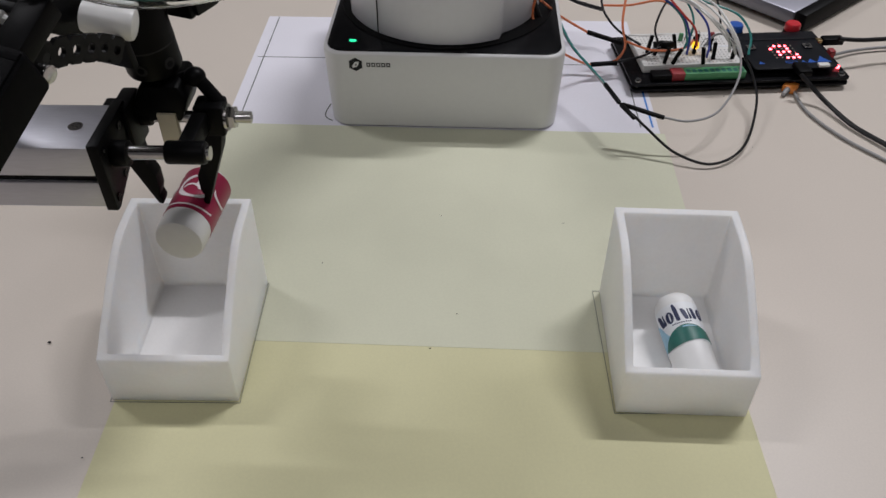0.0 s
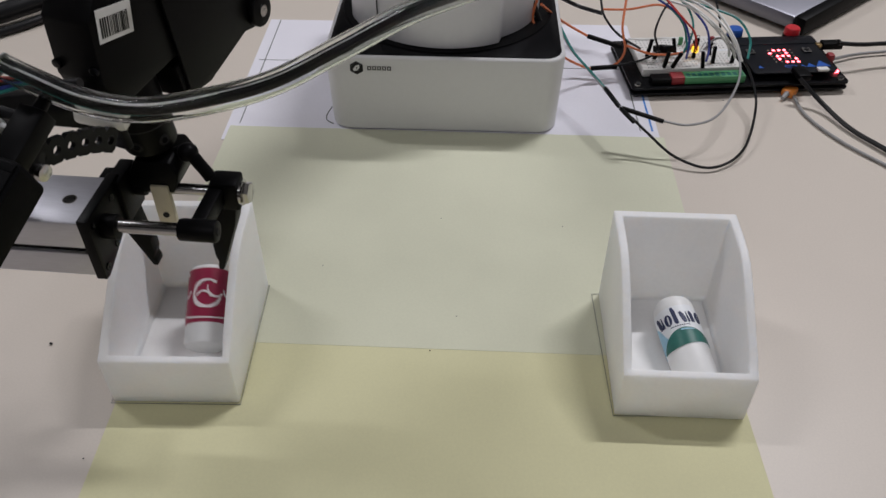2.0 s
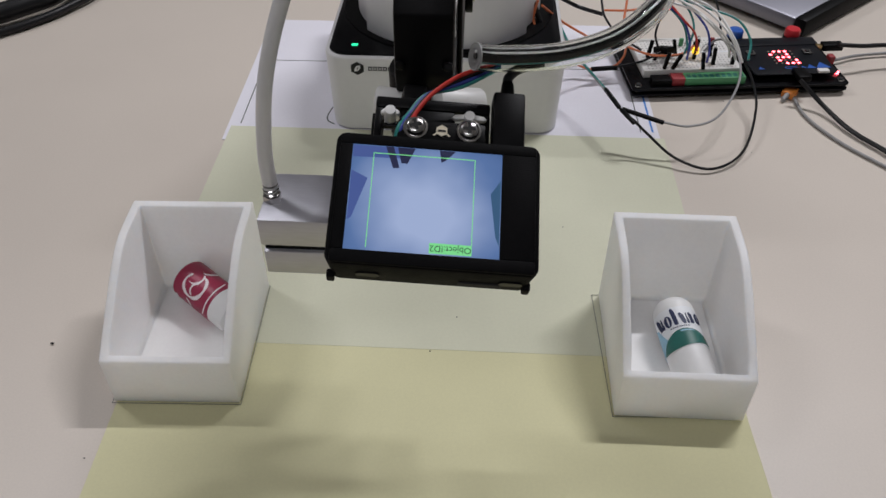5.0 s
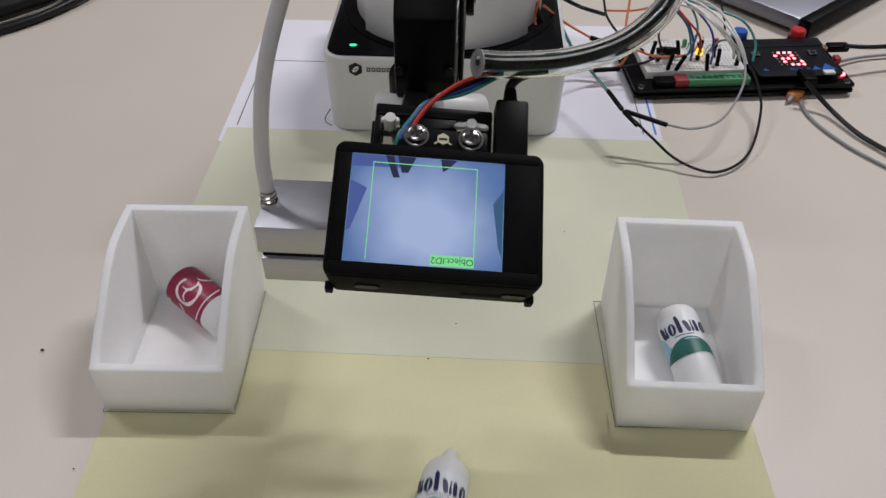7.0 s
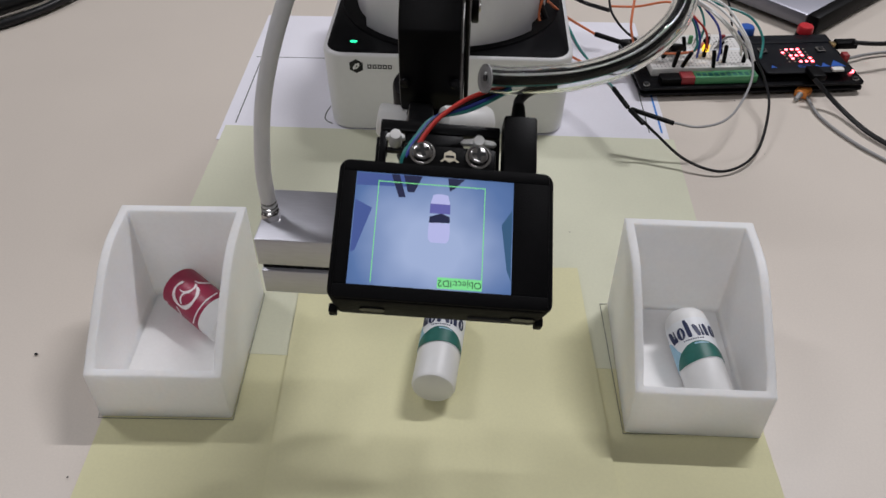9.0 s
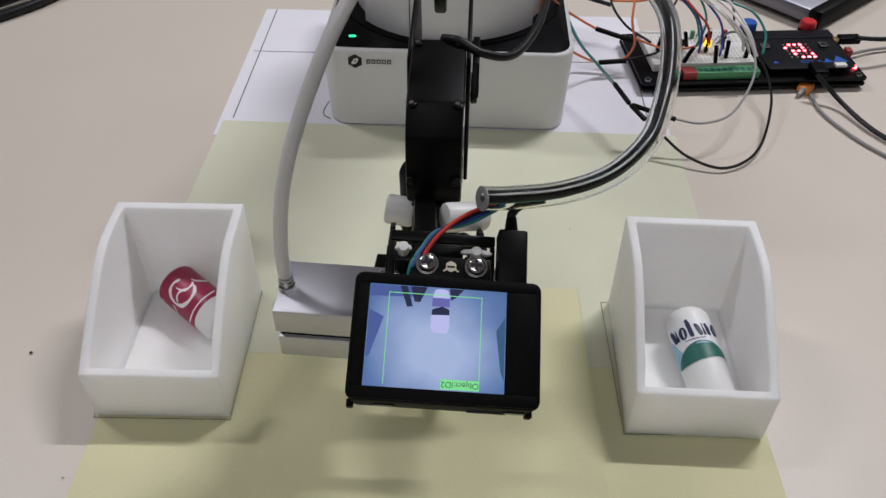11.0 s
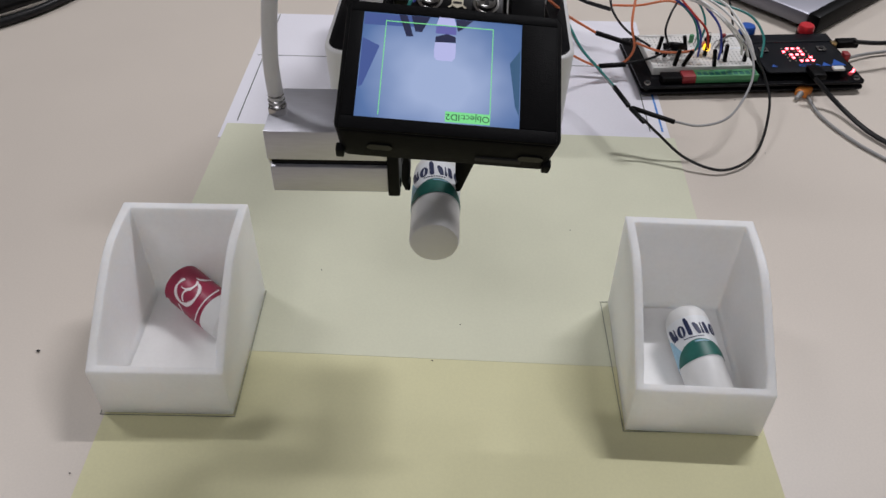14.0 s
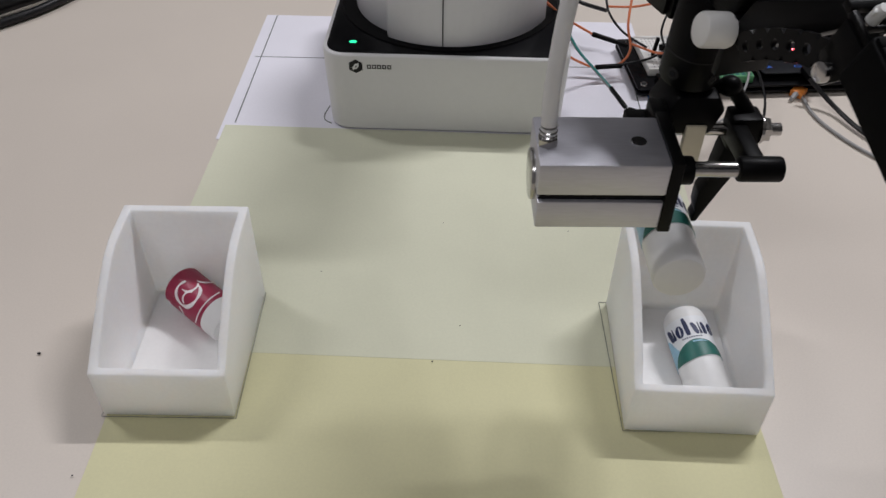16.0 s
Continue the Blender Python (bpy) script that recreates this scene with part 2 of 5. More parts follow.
def prism(poly, a0, a1, axis="x", bevel=0.0, bm=None):
    """A polygon of two coordinates, drawn out along an axis: x (poly y, z), y (poly x, z) or z (poly x, y)."""
    b = bmesh.new()
    def at(p, a):
        return {"x": (a, p[0], p[1]), "y": (p[0], a, p[1]), "z": (p[0], p[1], a)}[axis]
    low = [b.verts.new(at(p, a0)) for p in poly]
    top = [b.verts.new(at(p, a1)) for p in poly]
    b.faces.new(low)
    b.faces.new(top[::-1])
    for i in range(len(poly)):
        j = (i + 1) % len(poly)
        b.faces.new((low[i], low[j], top[j], top[i]))
    bmesh.ops.recalc_face_normals(b, faces=b.faces)
    if bevel:
        bmesh.ops.bevel(b, geom=b.edges[:], offset=bevel, segments=2, affect="EDGES", profile=0.5, clamp_overlap=True)
    return merged(bm, b)


def rounded(x0, x1, y0, y1, r, n=8):
    pts = []
    for cx, cy, a0 in ((x1 - r, y1 - r, 0), (x0 + r, y1 - r, 90), (x0 + r, y0 + r, 180), (x1 - r, y0 + r, 270)):
        for k in range(n + 1):
            a = radians(a0 + 90 * k / n)
            pts.append((cx + r * math.cos(a), cy + r * math.sin(a)))
    return pts


def smooth_path(points, step=8):
    p = [Vector(q) for q in points]
    p = [2 * p[0] - p[1]] + p + [2 * p[-1] - p[-2]]
    out = []
    for i in range(1, len(p) - 2):
        for k in range(step):
            t = k / step
            out.append(0.5 * ((2 * p[i]) + (p[i + 1] - p[i - 1]) * t + (2 * p[i - 1] - 5 * p[i] + 4 * p[i + 1] - p[i + 2]) * t * t
                              + (3 * p[i] - p[i - 1] - 3 * p[i + 1] + p[i + 2]) * t ** 3))
    out.append(p[-2])
    return out


def tube(points, r, seg=10, step=8, bm=None, inner=0.0):
    path = smooth_path(points, step)
    b = bmesh.new()
    side = None
    rings, inside = [], []
    for i, c in enumerate(path):
        d = (path[min(i + 1, len(path) - 1)] - path[max(i - 1, 0)]).normalized()
        if side is None:
            side = d.orthogonal().normalized()
        side = (side - d * side.dot(d)).normalized()
        up = d.cross(side)
        def ring(rad):
            return [b.verts.new(c + rad * (side * math.cos(2 * math.pi * k / seg) + up * math.sin(2 * math.pi * k / seg))) for k in range(seg)]
        rings.append(ring(r))
        if inner:
            inside.append(ring(inner))
    for rr in ((rings, inside) if inner else (rings,)):
        for a, c in zip(rr, rr[1:]):
            for k in range(seg):
                b.faces.new((a[k], a[(k + 1) % seg], c[(k + 1) % seg], c[k]))
    for i in (0, -1):
        if inner:
            for k in range(seg):
                b.faces.new((rings[i][k], rings[i][(k + 1) % seg], inside[i][(k + 1) % seg], inside[i][k]))
        else:
            b.faces.new(rings[i])
    return merged(bm, b)


def lathe(profile, seg=40, axis="y", bm=None):
    """Rings of (radius, place along the axis), closed at both ends."""
    b = bmesh.new()
    rings = []
    for r, a in profile:
        rings.append([b.verts.new((r * math.cos(2 * math.pi * k / seg), a, r * math.sin(2 * math.pi * k / seg))) for k in range(seg)])
    for p, q in zip(rings, rings[1:]):
        for k in range(seg):
            b.faces.new((p[k], p[(k + 1) % seg], q[(k + 1) % seg], q[k]))
    b.faces.new(rings[0])
    b.faces.new(rings[-1])
    if axis == "z":
        b.transform(Matrix.Rotation(radians(90), 4, "X"))
    return merged(bm, b)


def wrap_patch(r, a0, a1, y0, y1, bm=None, n=8, thick=0.00012):
    """A thin printed patch on a round body about the y axis: angles from straight up, positive to +x."""
    b = bmesh.new()
    grid = []
    for rad in (r, r + thick):
        grid.append([[b.verts.new((rad * math.sin(radians(a0 + (a1 - a0) * k / n)), y, rad * math.cos(radians(a0 + (a1 - a0) * k / n)))) for k in range(n + 1)] for y in (y0, y1)])
    (l0, l1), (t0, t1) = grid
    for k in range(n):
        b.faces.new((t0[k], t0[k + 1], t1[k + 1], t1[k]))
        b.faces.new((l0[k], l1[k], l1[k + 1], l0[k + 1]))
        b.faces.new((l0[k], l0[k + 1], t0[k + 1], t0[k]))
        b.faces.new((l1[k], t1[k], t1[k + 1], l1[k + 1]))
    b.faces.new((l0[0], t0[0], t1[0], l1[0]))
    b.faces.new((l0[n], l1[n], t1[n], t0[n]))
    return merged(bm, b)


def wrap_strip(r, rows, thick=0.00012, bm=None):
    """One continuous printed strip round the y axis from rows of (angle, lower y, upper y)."""
    b = bm or bmesh.new()
    cols = []
    for a, y0, y1 in rows:
        cols.append([b.verts.new((q * math.sin(radians(a)), y, q * math.cos(radians(a)))) for q in (r, r + thick) for y in (y0, y1)])
    for p, q in zip(cols, cols[1:]):
        for i, j in ((2, 3), (3, 1), (1, 0), (0, 2)):
            b.faces.new((p[i], p[j], q[j], q[i]))
    b.faces.new([cols[0][i] for i in (0, 1, 3, 2)])
    b.faces.new([cols[-1][i] for i in (2, 3, 1, 0)])
    return b


def holed_strap(path, half, x0, x1, holes):
    """A flat strap in the y, z plane along a path, a round hole through each cell that is named."""
    b = bmesh.new()
    line = smooth_path([(0, p[0], p[1]) for p in path], 4)
    run = [0.0]
    for p, q in zip(line, line[1:]):
        run.append(run[-1] + (q - p).length)
    def at(u, v, x):
        d = u * run[-1]
        i = max(0, min(len(line) - 2, sum(1 for r in run if r <= d) - 1))
        f = (d - run[i]) / (run[i + 1] - run[i])
        a, c = line[max(i - 1, 0)], line[min(i + 2, len(line) - 1)]
        way = (c - a).normalized()
        p = line[i].lerp(line[i + 1], f) + Vector((0, -way.z, way.y)) * v
        return Vector((x, p.y, p.z))
    n, cells = 16, holes
    for k in range(cells):
        u0, u1 = k / cells, (k + 1) / cells
        wide = (u1 - u0) * run[-1] / 2
        loops = []
        for x in (x0, x1):
            rim, eye = [], []
            for i in range(n):
                a = 2 * math.pi * (i + 0.5) / n
                c, d = math.cos(a), math.sin(a)
                g = 1 / max(abs(c), abs(d))
                rim.append(b.verts.new(at((u0 + u1) / 2 + c * g * (u1 - u0) / 2, d * g * half, x)))
                r = min(half, wide) * 0.52
                eye.append(b.verts.new(at((u0 + u1) / 2 + c * r / run[-1], d * r, x)))
            loops.append((rim, eye))
        for i in range(n):
            j = (i + 1) % n
            for rim, eye in loops:
                b.faces.new((rim[i], rim[j], eye[j], eye[i]))
            c, d = math.cos(2 * math.pi * (i + 1) / n), math.sin(2 * math.pi * (i + 1) / n)
            joint = abs(c) > abs(d) and ((c > 0 and k < cells - 1) or (c < 0 and k > 0))
            for q in ((1,) if joint else (0, 1)):
                b.faces.new((loops[0][q][i], loops[0][q][j], loops[1][q][j], loops[1][q][i]))
    bmesh.ops.remove_doubles(b, verts=b.verts, dist=0.00003)
    return b


# ---- room ----
def room():
    f = mesh_object("floor", box(-2.6, 2.6, -2.6, 2.6, -0.80, -0.75), FLOOR)
    tagged(f, "unseen grey vinyl floor closing the room", "floor", kind="structure")
    c = mesh_object("ceiling", box(-2.6, 2.6, -2.6, 2.6, 1.92, 1.97), CEILING)
    tagged(c, "unseen plain grey ceiling closing the room", "ceiling", kind="structure")
    for name, b in (("wall_north", (-2.6, 2.6, 2.6, 2.7)), ("wall_south", (-2.6, 2.6, -2.7, -2.6)), ("wall_east", (2.6, 2.7, -2.6, 2.6)), ("wall_west", (-2.7, -2.6, -2.6, 2.6))):
        w = mesh_object(name, box(*b, -0.80, 1.97), WALL)
        tagged(w, "unseen plain grey wall closing the room", "wall", kind="structure")


room()


def table():
    t = thing("table", "large cream laminate work table with a smooth top", "table")
    part("tabletop", box(-0.9, 0.9, -1.1, 0.75, -0.025, 0.0, 0.003), LAMINATE, t)
    for x in (-0.84, 0.84):
        for y in (-1.04, 0.69):
            part("leg", box(x - 0.02, x + 0.02, y - 0.02, y + 0.02, -0.75, -0.0252, 0.002), SILVER, t)


table()


def sheet_mesh(w, d, t=0.0002, lift=0.0):
    b = bmesh.new()
    nx, ny = 12, 9
    rows = []
    for j in range(ny + 1):
        rows.append([])
        for i in range(nx + 1):
            x, y = w * i / nx, d * j / ny
            edge = max(abs(i / nx - 0.5), abs(j / ny - 0.5)) * 2
            z = t + lift * max(0, edge - 0.6) * (0.5 + 0.5 * noise.noise((x * 14, y * 14, 3 + w)))
            rows[j].append(b.verts.new((x, y, z)))
    for j in range(ny):
        for i in range(nx):
            b.faces.new((rows[j][i], rows[j][i + 1], rows[j + 1][i + 1], rows[j + 1][i]))
    low = [b.verts.new((v.co.x, v.co.y, 0)) for v in (rows[0][0], rows[0][-1], rows[-1][-1], rows[-1][0])]
    b.faces.new(low[::-1])
    ring = rows[0][:], [r[-1] for r in rows], rows[-1][::-1], [r[0] for r in rows[::-1]]
    for k in range(4):
        b.faces.new([low[k], low[(k + 1) % 4]] + ring[k][::-1])
    return b


def papers():
    w = thing("white_paper_sheet", "white paper sheet with drawn pencil lines under the robot base", "paper", pose(-0.150, -0.02, 0.0002, 0, 0, 0.5))
    part("sheet", sheet_mesh(0.297, 0.178), WHITE_PAPER, w, smooth=30)
    part("pencil_line", box(0.0082, 0.0089, 0.02, 0.177, 0.00022, 0.0004), PENCIL, w)
    part("pencil_line", box(0.004, 0.15, 0.1090, 0.1096, 0.00022, 0.0004), PENCIL, w)
    part("pencil_line", box(0.15, 0.297, 0.1042, 0.1048, 0.00022, 0.0004), PENCIL, w)
    part("pencil_line", box(0.2845, 0.2852, 0.02, 0.120, 0.00022, 0.0004), PENCIL, w)
    part("blue_line", box(0.2925, 0.2938, 0.02, 0.100, 0.00022, 0.0004), INK_BLUE, w)
    part("corner_mark", tube([(0.0695, 0.043, 0.0003), (0.0675, 0.033, 0.0003), (0.0685, 0.026, 0.0003), (0.0735, 0.0215, 0.0003)], 0.0004, 6), PENCIL, w)
    a = mesh_object("yellow_paper_sheet", sheet_mesh(0.297, 0.1965), PALE_YELLOW)
    a.matrix_basis = pose(-0.1485, -0.200, 0.00045, 0, 0, -0.3)
    tagged(a, "pale greenish yellow paper sheet lying flat on the table", "paper", "yellow sheets")
    b = mesh_object("yellow_paper_sheet", sheet_mesh(0.297, 0.21), YELLOW)
    b.matrix_basis = pose(-0.1412, -0.4098, 0.0003, 0, 0, 1.4)
    tagged(b, "pale yellow paper sheet tucked under the sheet behind it", "paper", "yellow sheets")
    c = mesh_object("yellow_paper_sheet", sheet_mesh(0.148, 0.21, lift=0.002), YELLOW)
    tagged(c, "loose yellow half sheet slid over the others as a tray", "paper", "yellow sheets")
    return c


loose_sheet = papers()

BOX_W, BOX_D, BOX_B, BOX_F, BOX_T = 0.0597, 0.0795, 0.0587, 0.0288, 0.0042


def storage_box(m, label):
    """Open printed box in one cast: high back, curved side walls, low front, all walls flush."""
    t = thing("storage_box", label, "box", m, "printed boxes")
    rim = [(0.0, BOX_F), (BOX_T, 0.0312), (0.010, 0.0352), (0.020, 0.0415), (0.031, 0.0485), (0.040, 0.0535), (0.047, 0.0565), (0.054, 0.0582), (0.062, BOX_B), (0.071, BOX_B),
           (BOX_D - BOX_T, BOX_B), (BOX_D, BOX_B)]
    low = 0.0040
    xs = (0.0, BOX_T, BOX_W - BOX_T, BOX_W)
    bm = bmesh.new()
    last = len(rim) - 1
    # the low front's top edge is level, so its inner rim stays at the front's height
    def top(x, k):
        y, z = rim[k]
        return BOX_F if k == 1 and x in (1, 2) else z
    up = [[bm.verts.new((xs[x], rim[k][0], top(x, k))) for x in range(4)] for k in range(last + 1)]
    foot = {(x, k): bm.verts.new((xs[x], rim[k][0], 0.0001)) for x, k in ((0, 0), (3, 0), (0, last), (3, last))}
    well = {(x, k): bm.verts.new((xs[x], rim[k][0], low)) for x in (1, 2) for k in (1, last - 1)}
    for k in range(last):
        for x in (0, 2):
            bm.faces.new((up[k][x], up[k][x + 1], up[k + 1][x + 1], up[k + 1][x]))
    for k in (0, last - 1):
        bm.faces.new((up[k][1], up[k][2], up[k + 1][2], up[k + 1][1]))
    for x in (0, 3):
        bm.faces.new([foot[x, 0], foot[x, last]] + [up[k][x] for k in range(last, -1, -1)])
    for x in (1, 2):
        bm.faces.new([well[x, 1], well[x, last - 1]] + [up[k][x] for k in range(last - 1, 0, -1)])
    for k, w in ((0, foot), (last, foot)):
        bm.faces.new([foot[0, k]] + [up[k][x] for x in range(4)] + [foot[3, k]])
    for k in (1, last - 1):
        bm.faces.new((well[1, k], up[k][1], up[k][2], well[2, k]))
    bm.faces.new((well[1, 1], well[2, 1], well[2, last - 1], well[1, last - 1]))
    bm.faces.new((foot[0, 0], foot[3, 0], foot[3, last], foot[0, last]))
    bmesh.ops.recalc_face_normals(bm, faces=bm.faces)
    inner = set(well.values())
    bmesh.ops.bevel(bm, geom=[e for e in bm.edges if all(v in inner for v in e.verts)], offset=0.0030, segments=4, affect="EDGES", profile=0.5)
    sharp = [e for e in bm.edges if len(e.link_faces) == 2 and e.calc_face_angle(0) > 0.6]
    bmesh.ops.bevel(bm, geom=sharp, offset=0.0008, segments=3, affect="EDGES", profile=0.5)
    part("body", bm, PRINTED, t, "white printed plastic, softly rounded rim")
    part("floor_plate", box(BOX_T + 0.0022, BOX_W - BOX_T - 0.0022, BOX_T + 0.0022, BOX_D - BOX_T - 0.0022, low - 0.0010, low + 0.00015, 0.0001), PRINTED_FLAT, t)
    return t


LBOX = pose(-0.1462, -0.2407, 0.0010, 0, 0, 1.66)
RBOX = pose(0.0892, -0.2382, 0.0010, 0, 0, -0.4)
storage_box(LBOX, "white printed open box holding the red can")
storage_box(RBOX, "white printed open box holding a white bottle")


def outline(m, x0, y0, x1, y1):
    """Pencilled outline of a box foot on the paper."""
    b = None
    for a in ((x0, x1, y0, y0 + 0.00025), (x0, x1, y1 - 0.00025, y1), (x0, x0 + 0.00025, y0, y1), (x1 - 0.00025, x1, y0, y1)):
        b = box(a[0], a[1], a[2], a[3], 0, 0.00015, bm=b)
    ob = mesh_object("pencil_outline", b, PENCIL)
    ob.matrix_basis = m
    tagged(ob, "thin pencil outline drawn round the box foot", "drawn line", "pencil outlines", "structure")


outline(LBOX @ pose(0, 0, -0.0001), -0.001, -0.0008, 0.0602, 0.0795)
outline(RBOX @ pose(0, 0, -0.0001, 0, 0, 2.2), -0.0006, -0.0004, 0.0580, 0.0800)


# ---- bottles and can: axis along y, bottom towards -y, middle of the body at the origin ----
R_BOT = 0.0100


def bottle(label, tip=True):
    """tip: with a pointed cap; else with a plain rounded shoulder."""
    t = thing("mini_bottle", label, "bottle", group="mini bottles")
    dome = [(0.0001, -0.0270), (0.0080, -0.0270), (0.0094, -0.0264), (0.0100, -0.0250), (R_BOT, -0.0100), (R_BOT, 0.0135), (0.0098, 0.0155), (0.0091, 0.0175), (0.0078, 0.0191), (0.0056, 0.0202), (0.0028, 0.0207), (0.0001, 0.0208)]
    part("body", lathe(dome if not tip else [(0.0001, -0.0300), (0.0080, -0.0300), (0.0094, -0.0294), (0.0100, -0.0280), (R_BOT, -0.0100), (R_BOT, 0.0135), (0.0097, 0.0160), (0.0088, 0.0185),
                        (0.0072, 0.0207), (0.0050, 0.0225), (0.0036, 0.0240), (0.0030, 0.0262), (0.0020, 0.0282), (0.0001, 0.0288)]), CAP_WHITE, t)
    label_part = part("label", lathe([(R_BOT + 0.0001, -0.0100), (R_BOT + 0.0002, -0.0099), (R_BOT + 0.0002, 0.0119), (R_BOT + 0.0001, 0.012)]), LABEL_WHITE, t, "white paper label")
    r = R_BOT + 0.0003
    # curved green band, humped over the middle
    b = wrap_strip(r, [(a, -0.0099 + 0.0006 * math.sin(radians(a * 2)), -0.0095 + 0.0088 * max(0.0, math.cos(radians((a - 4) * 1.12))) ** 0.75) for a in range(-78, 87, 6)])
    part("green_band", b, LABEL_GREEN, label_part, "dark green band")
    b = wrap_strip(r - 0.00005, [(-110 + k * 7, -0.0099 + k * 0.0002, 0.0100 - k * 0.0014 - 0.0012 * math.sin(k * 0.9)) for k in range(11)])
    part("sky_wash", b, LABEL_SKY, label_part, "pale blue wash")
    # heavy leaning wedges and open ovals of the printed mark, no lettering
    for a0, w, lean, lo, hi in ((-66, 9, 12, 0.0020, 0.0092), (-52, 5, -7, 0.0020, 0.0082), (-15, 8, 6, 0.0018, 0.0112), (6, 8, 9, 0.0018, 0.0082), (20, 4, -6, 0.0018, 0.0078), (30, 8, 5, 0.0018, 0.0080)):
        part("printed_stroke", wrap_strip(r, [(a0 - lean * 0.5, lo + (hi - lo) * 0.80, hi - 0.0004), (a0, lo + (hi - lo) * (0.25 if lean > 8 else 0.05), hi), (a0 + w * 0.5, lo, hi - (hi - lo) * (0.10 if lean > 8 else 0)),
                                              (a0 + w, lo, lo + (hi - lo) * (0.75 if lean > 0 else 0.5)), (a0 + w + abs(lean) * 0.4, lo + 0.0003, lo + 0.0016)]), LABEL_NAVY, label_part, "dark navy printed stroke")
    for ca in (-31, 56):
        b = bmesh.new()
        for side in (-1, 1):
            rows = []
            for k in range(9):
                u = radians(-90 + 180 * k / 8)
                rows.append((ca + side * 11 * math.cos(u), 0.0049 + 0.0032 * math.sin(u), ca + side * 2.5 * math.cos(u) + 1.0, 0.0049 + 0.0025 * math.sin(u)))
            ring = [[b.verts.new((q * math.sin(radians(a)), y, q * math.cos(radians(a)))) for q in (r, r + 0.00012) for a, y in ((w[0], w[1]), (w[2], w[3]))] for w in rows]
            for p, q in zip(ring, ring[1:]):
                for m, o in ((2, 3), (3, 1), (1, 0), (0, 2)):
                    b.faces.new((p[m], p[o], q[o], q[m]))
        part("printed_oval", b, LABEL_NAVY, label_part, "dark navy open oval")
    # Highlight on the green band, put on as a thin pale blue strip.
    part("band_glint", wrap_strip(r + 0.00012, [(a, -0.0042 + 0.0022 * math.cos(radians(a)) - 0.0002, -0.0040 + 0.0022 * math.cos(radians(a)) + 0.0003 * math.cos(radians(a * 3))) for a in range(-6, 31, 4)]), LABEL_SKY, label_part)
    b = None
    for k in range(9):
        b = wrap_patch(r, -30 + k * 6, -30 + k * 6 + 4, 0.0004, 0.0009, bm=b, n=2)
    part("print_bar", b, LABEL_NAVY, label_part)
    return t


def can(label):
    t = thing("mini_can", label, "can")
    part("body", lathe([(0.0001, -0.0215), (0.0082, -0.0215), (0.0096, -0.0208), (0.0102, -0.0190), (0.0102, 0.0150), (0.0098, 0.0170), (0.0086, 0.0182), (0.0001, 0.0182)]), CAP_WHITE, t)
    wrap = part("label", lathe([(0.0103, -0.0112), (0.0104, -0.0111), (0.0104, 0.0159), (0.0103, 0.0160)]), CAN_RED, t, "crimson printed wrap")
    r = 0.0105
    b = None
    # white swash: a bold curl with two loops beside it
    def arc(cy, ca, ry, ra, t0, t1, wide, b):
        n = 30
        for k in range(n):
            u0, u1 = radians(t0 + (t1 - t0) * k / n), radians(t0 + (t1 - t0) * (k + 1) / n)
            a0, y0 = ca + ra * math.cos(u0), cy + ry * math.sin(u0)
            a1, y1 = ca + ra * math.cos(u1), cy + ry * math.sin(u1)
            lo, hi = min(a0, a1), max(a0, a1)
            w = wide * (0.6 + 0.4 * math.sin(math.pi * k / n))
            b = wrap_patch(r, lo - w / 0.0105 * 20, hi + w / 0.0105 * 20, min(y0, y1) - w * 0.5, max(y0, y1) + w * 0.5, bm=b, n=2)
        return b
    b = arc(0.0030, 8, 0.0068, 36, 55, 345, 0.0012, b)
    b = arc(0.0060, 30, 0.0046, 22, 170, 320, 0.0009, b)
    b = arc(0.0000, -2, 0.0040, 20, 20, 150, 0.0008, b)
    b = arc(0.0050, 78, 0.0036, 26, 180, 330, 0.0010, b)
    b = arc(0.0060, -62, 0.0040, 24, 200, 340, 0.0010, b)
    b = arc(-0.0075, 10, 0.0016, 60, 180, 360, 0.0007, b)
    b = arc(0.004, 190, 0.0068, 36, 55, 345, 0.0012, b)
    part("swash", b, CAN_PRINT, wrap, "white printed swash")
    b = None
    for k in range(4):
        b = wrap_patch(r, -85 + k * 9, -79 + k * 9, 0.0125, 0.0145, bm=b, n=2)
    part("print_bar", b, CAN_PRINT, wrap)
    return t


boxed_bottle = bottle("white mini bottle with green banded label lying in the box", tip=False)
boxed_bottle.matrix_basis = pose(0.1238, -0.2022, 0.0170, 9, 0, 9) @ pose(0, 0, 0, 0, -14, 0)
moved_bottle = bottle("white mini bottle with green banded label carried by the gripper")
red_can = can("crimson mini can with a white printed swash")


# ---- robot arm ----
COLUMN = (0.0, 0.079)
BASE_SHIFT = (0.0, -0.0055, 0.0031)   # the base shell stands a little forward of the arm's column
SHOULDER_Z, REAR, FORE = 0.138, 0.135, 0.147


def sector(r_lobe, r_rest, half, n=72):
    pts = []
    for k in range(n):
        a = -180 + 360 * k / n
        r = r_lobe if abs(a) < half else r_rest
        pts.append((r * math.sin(radians(a)), -r * math.cos(radians(a))))
    return pts


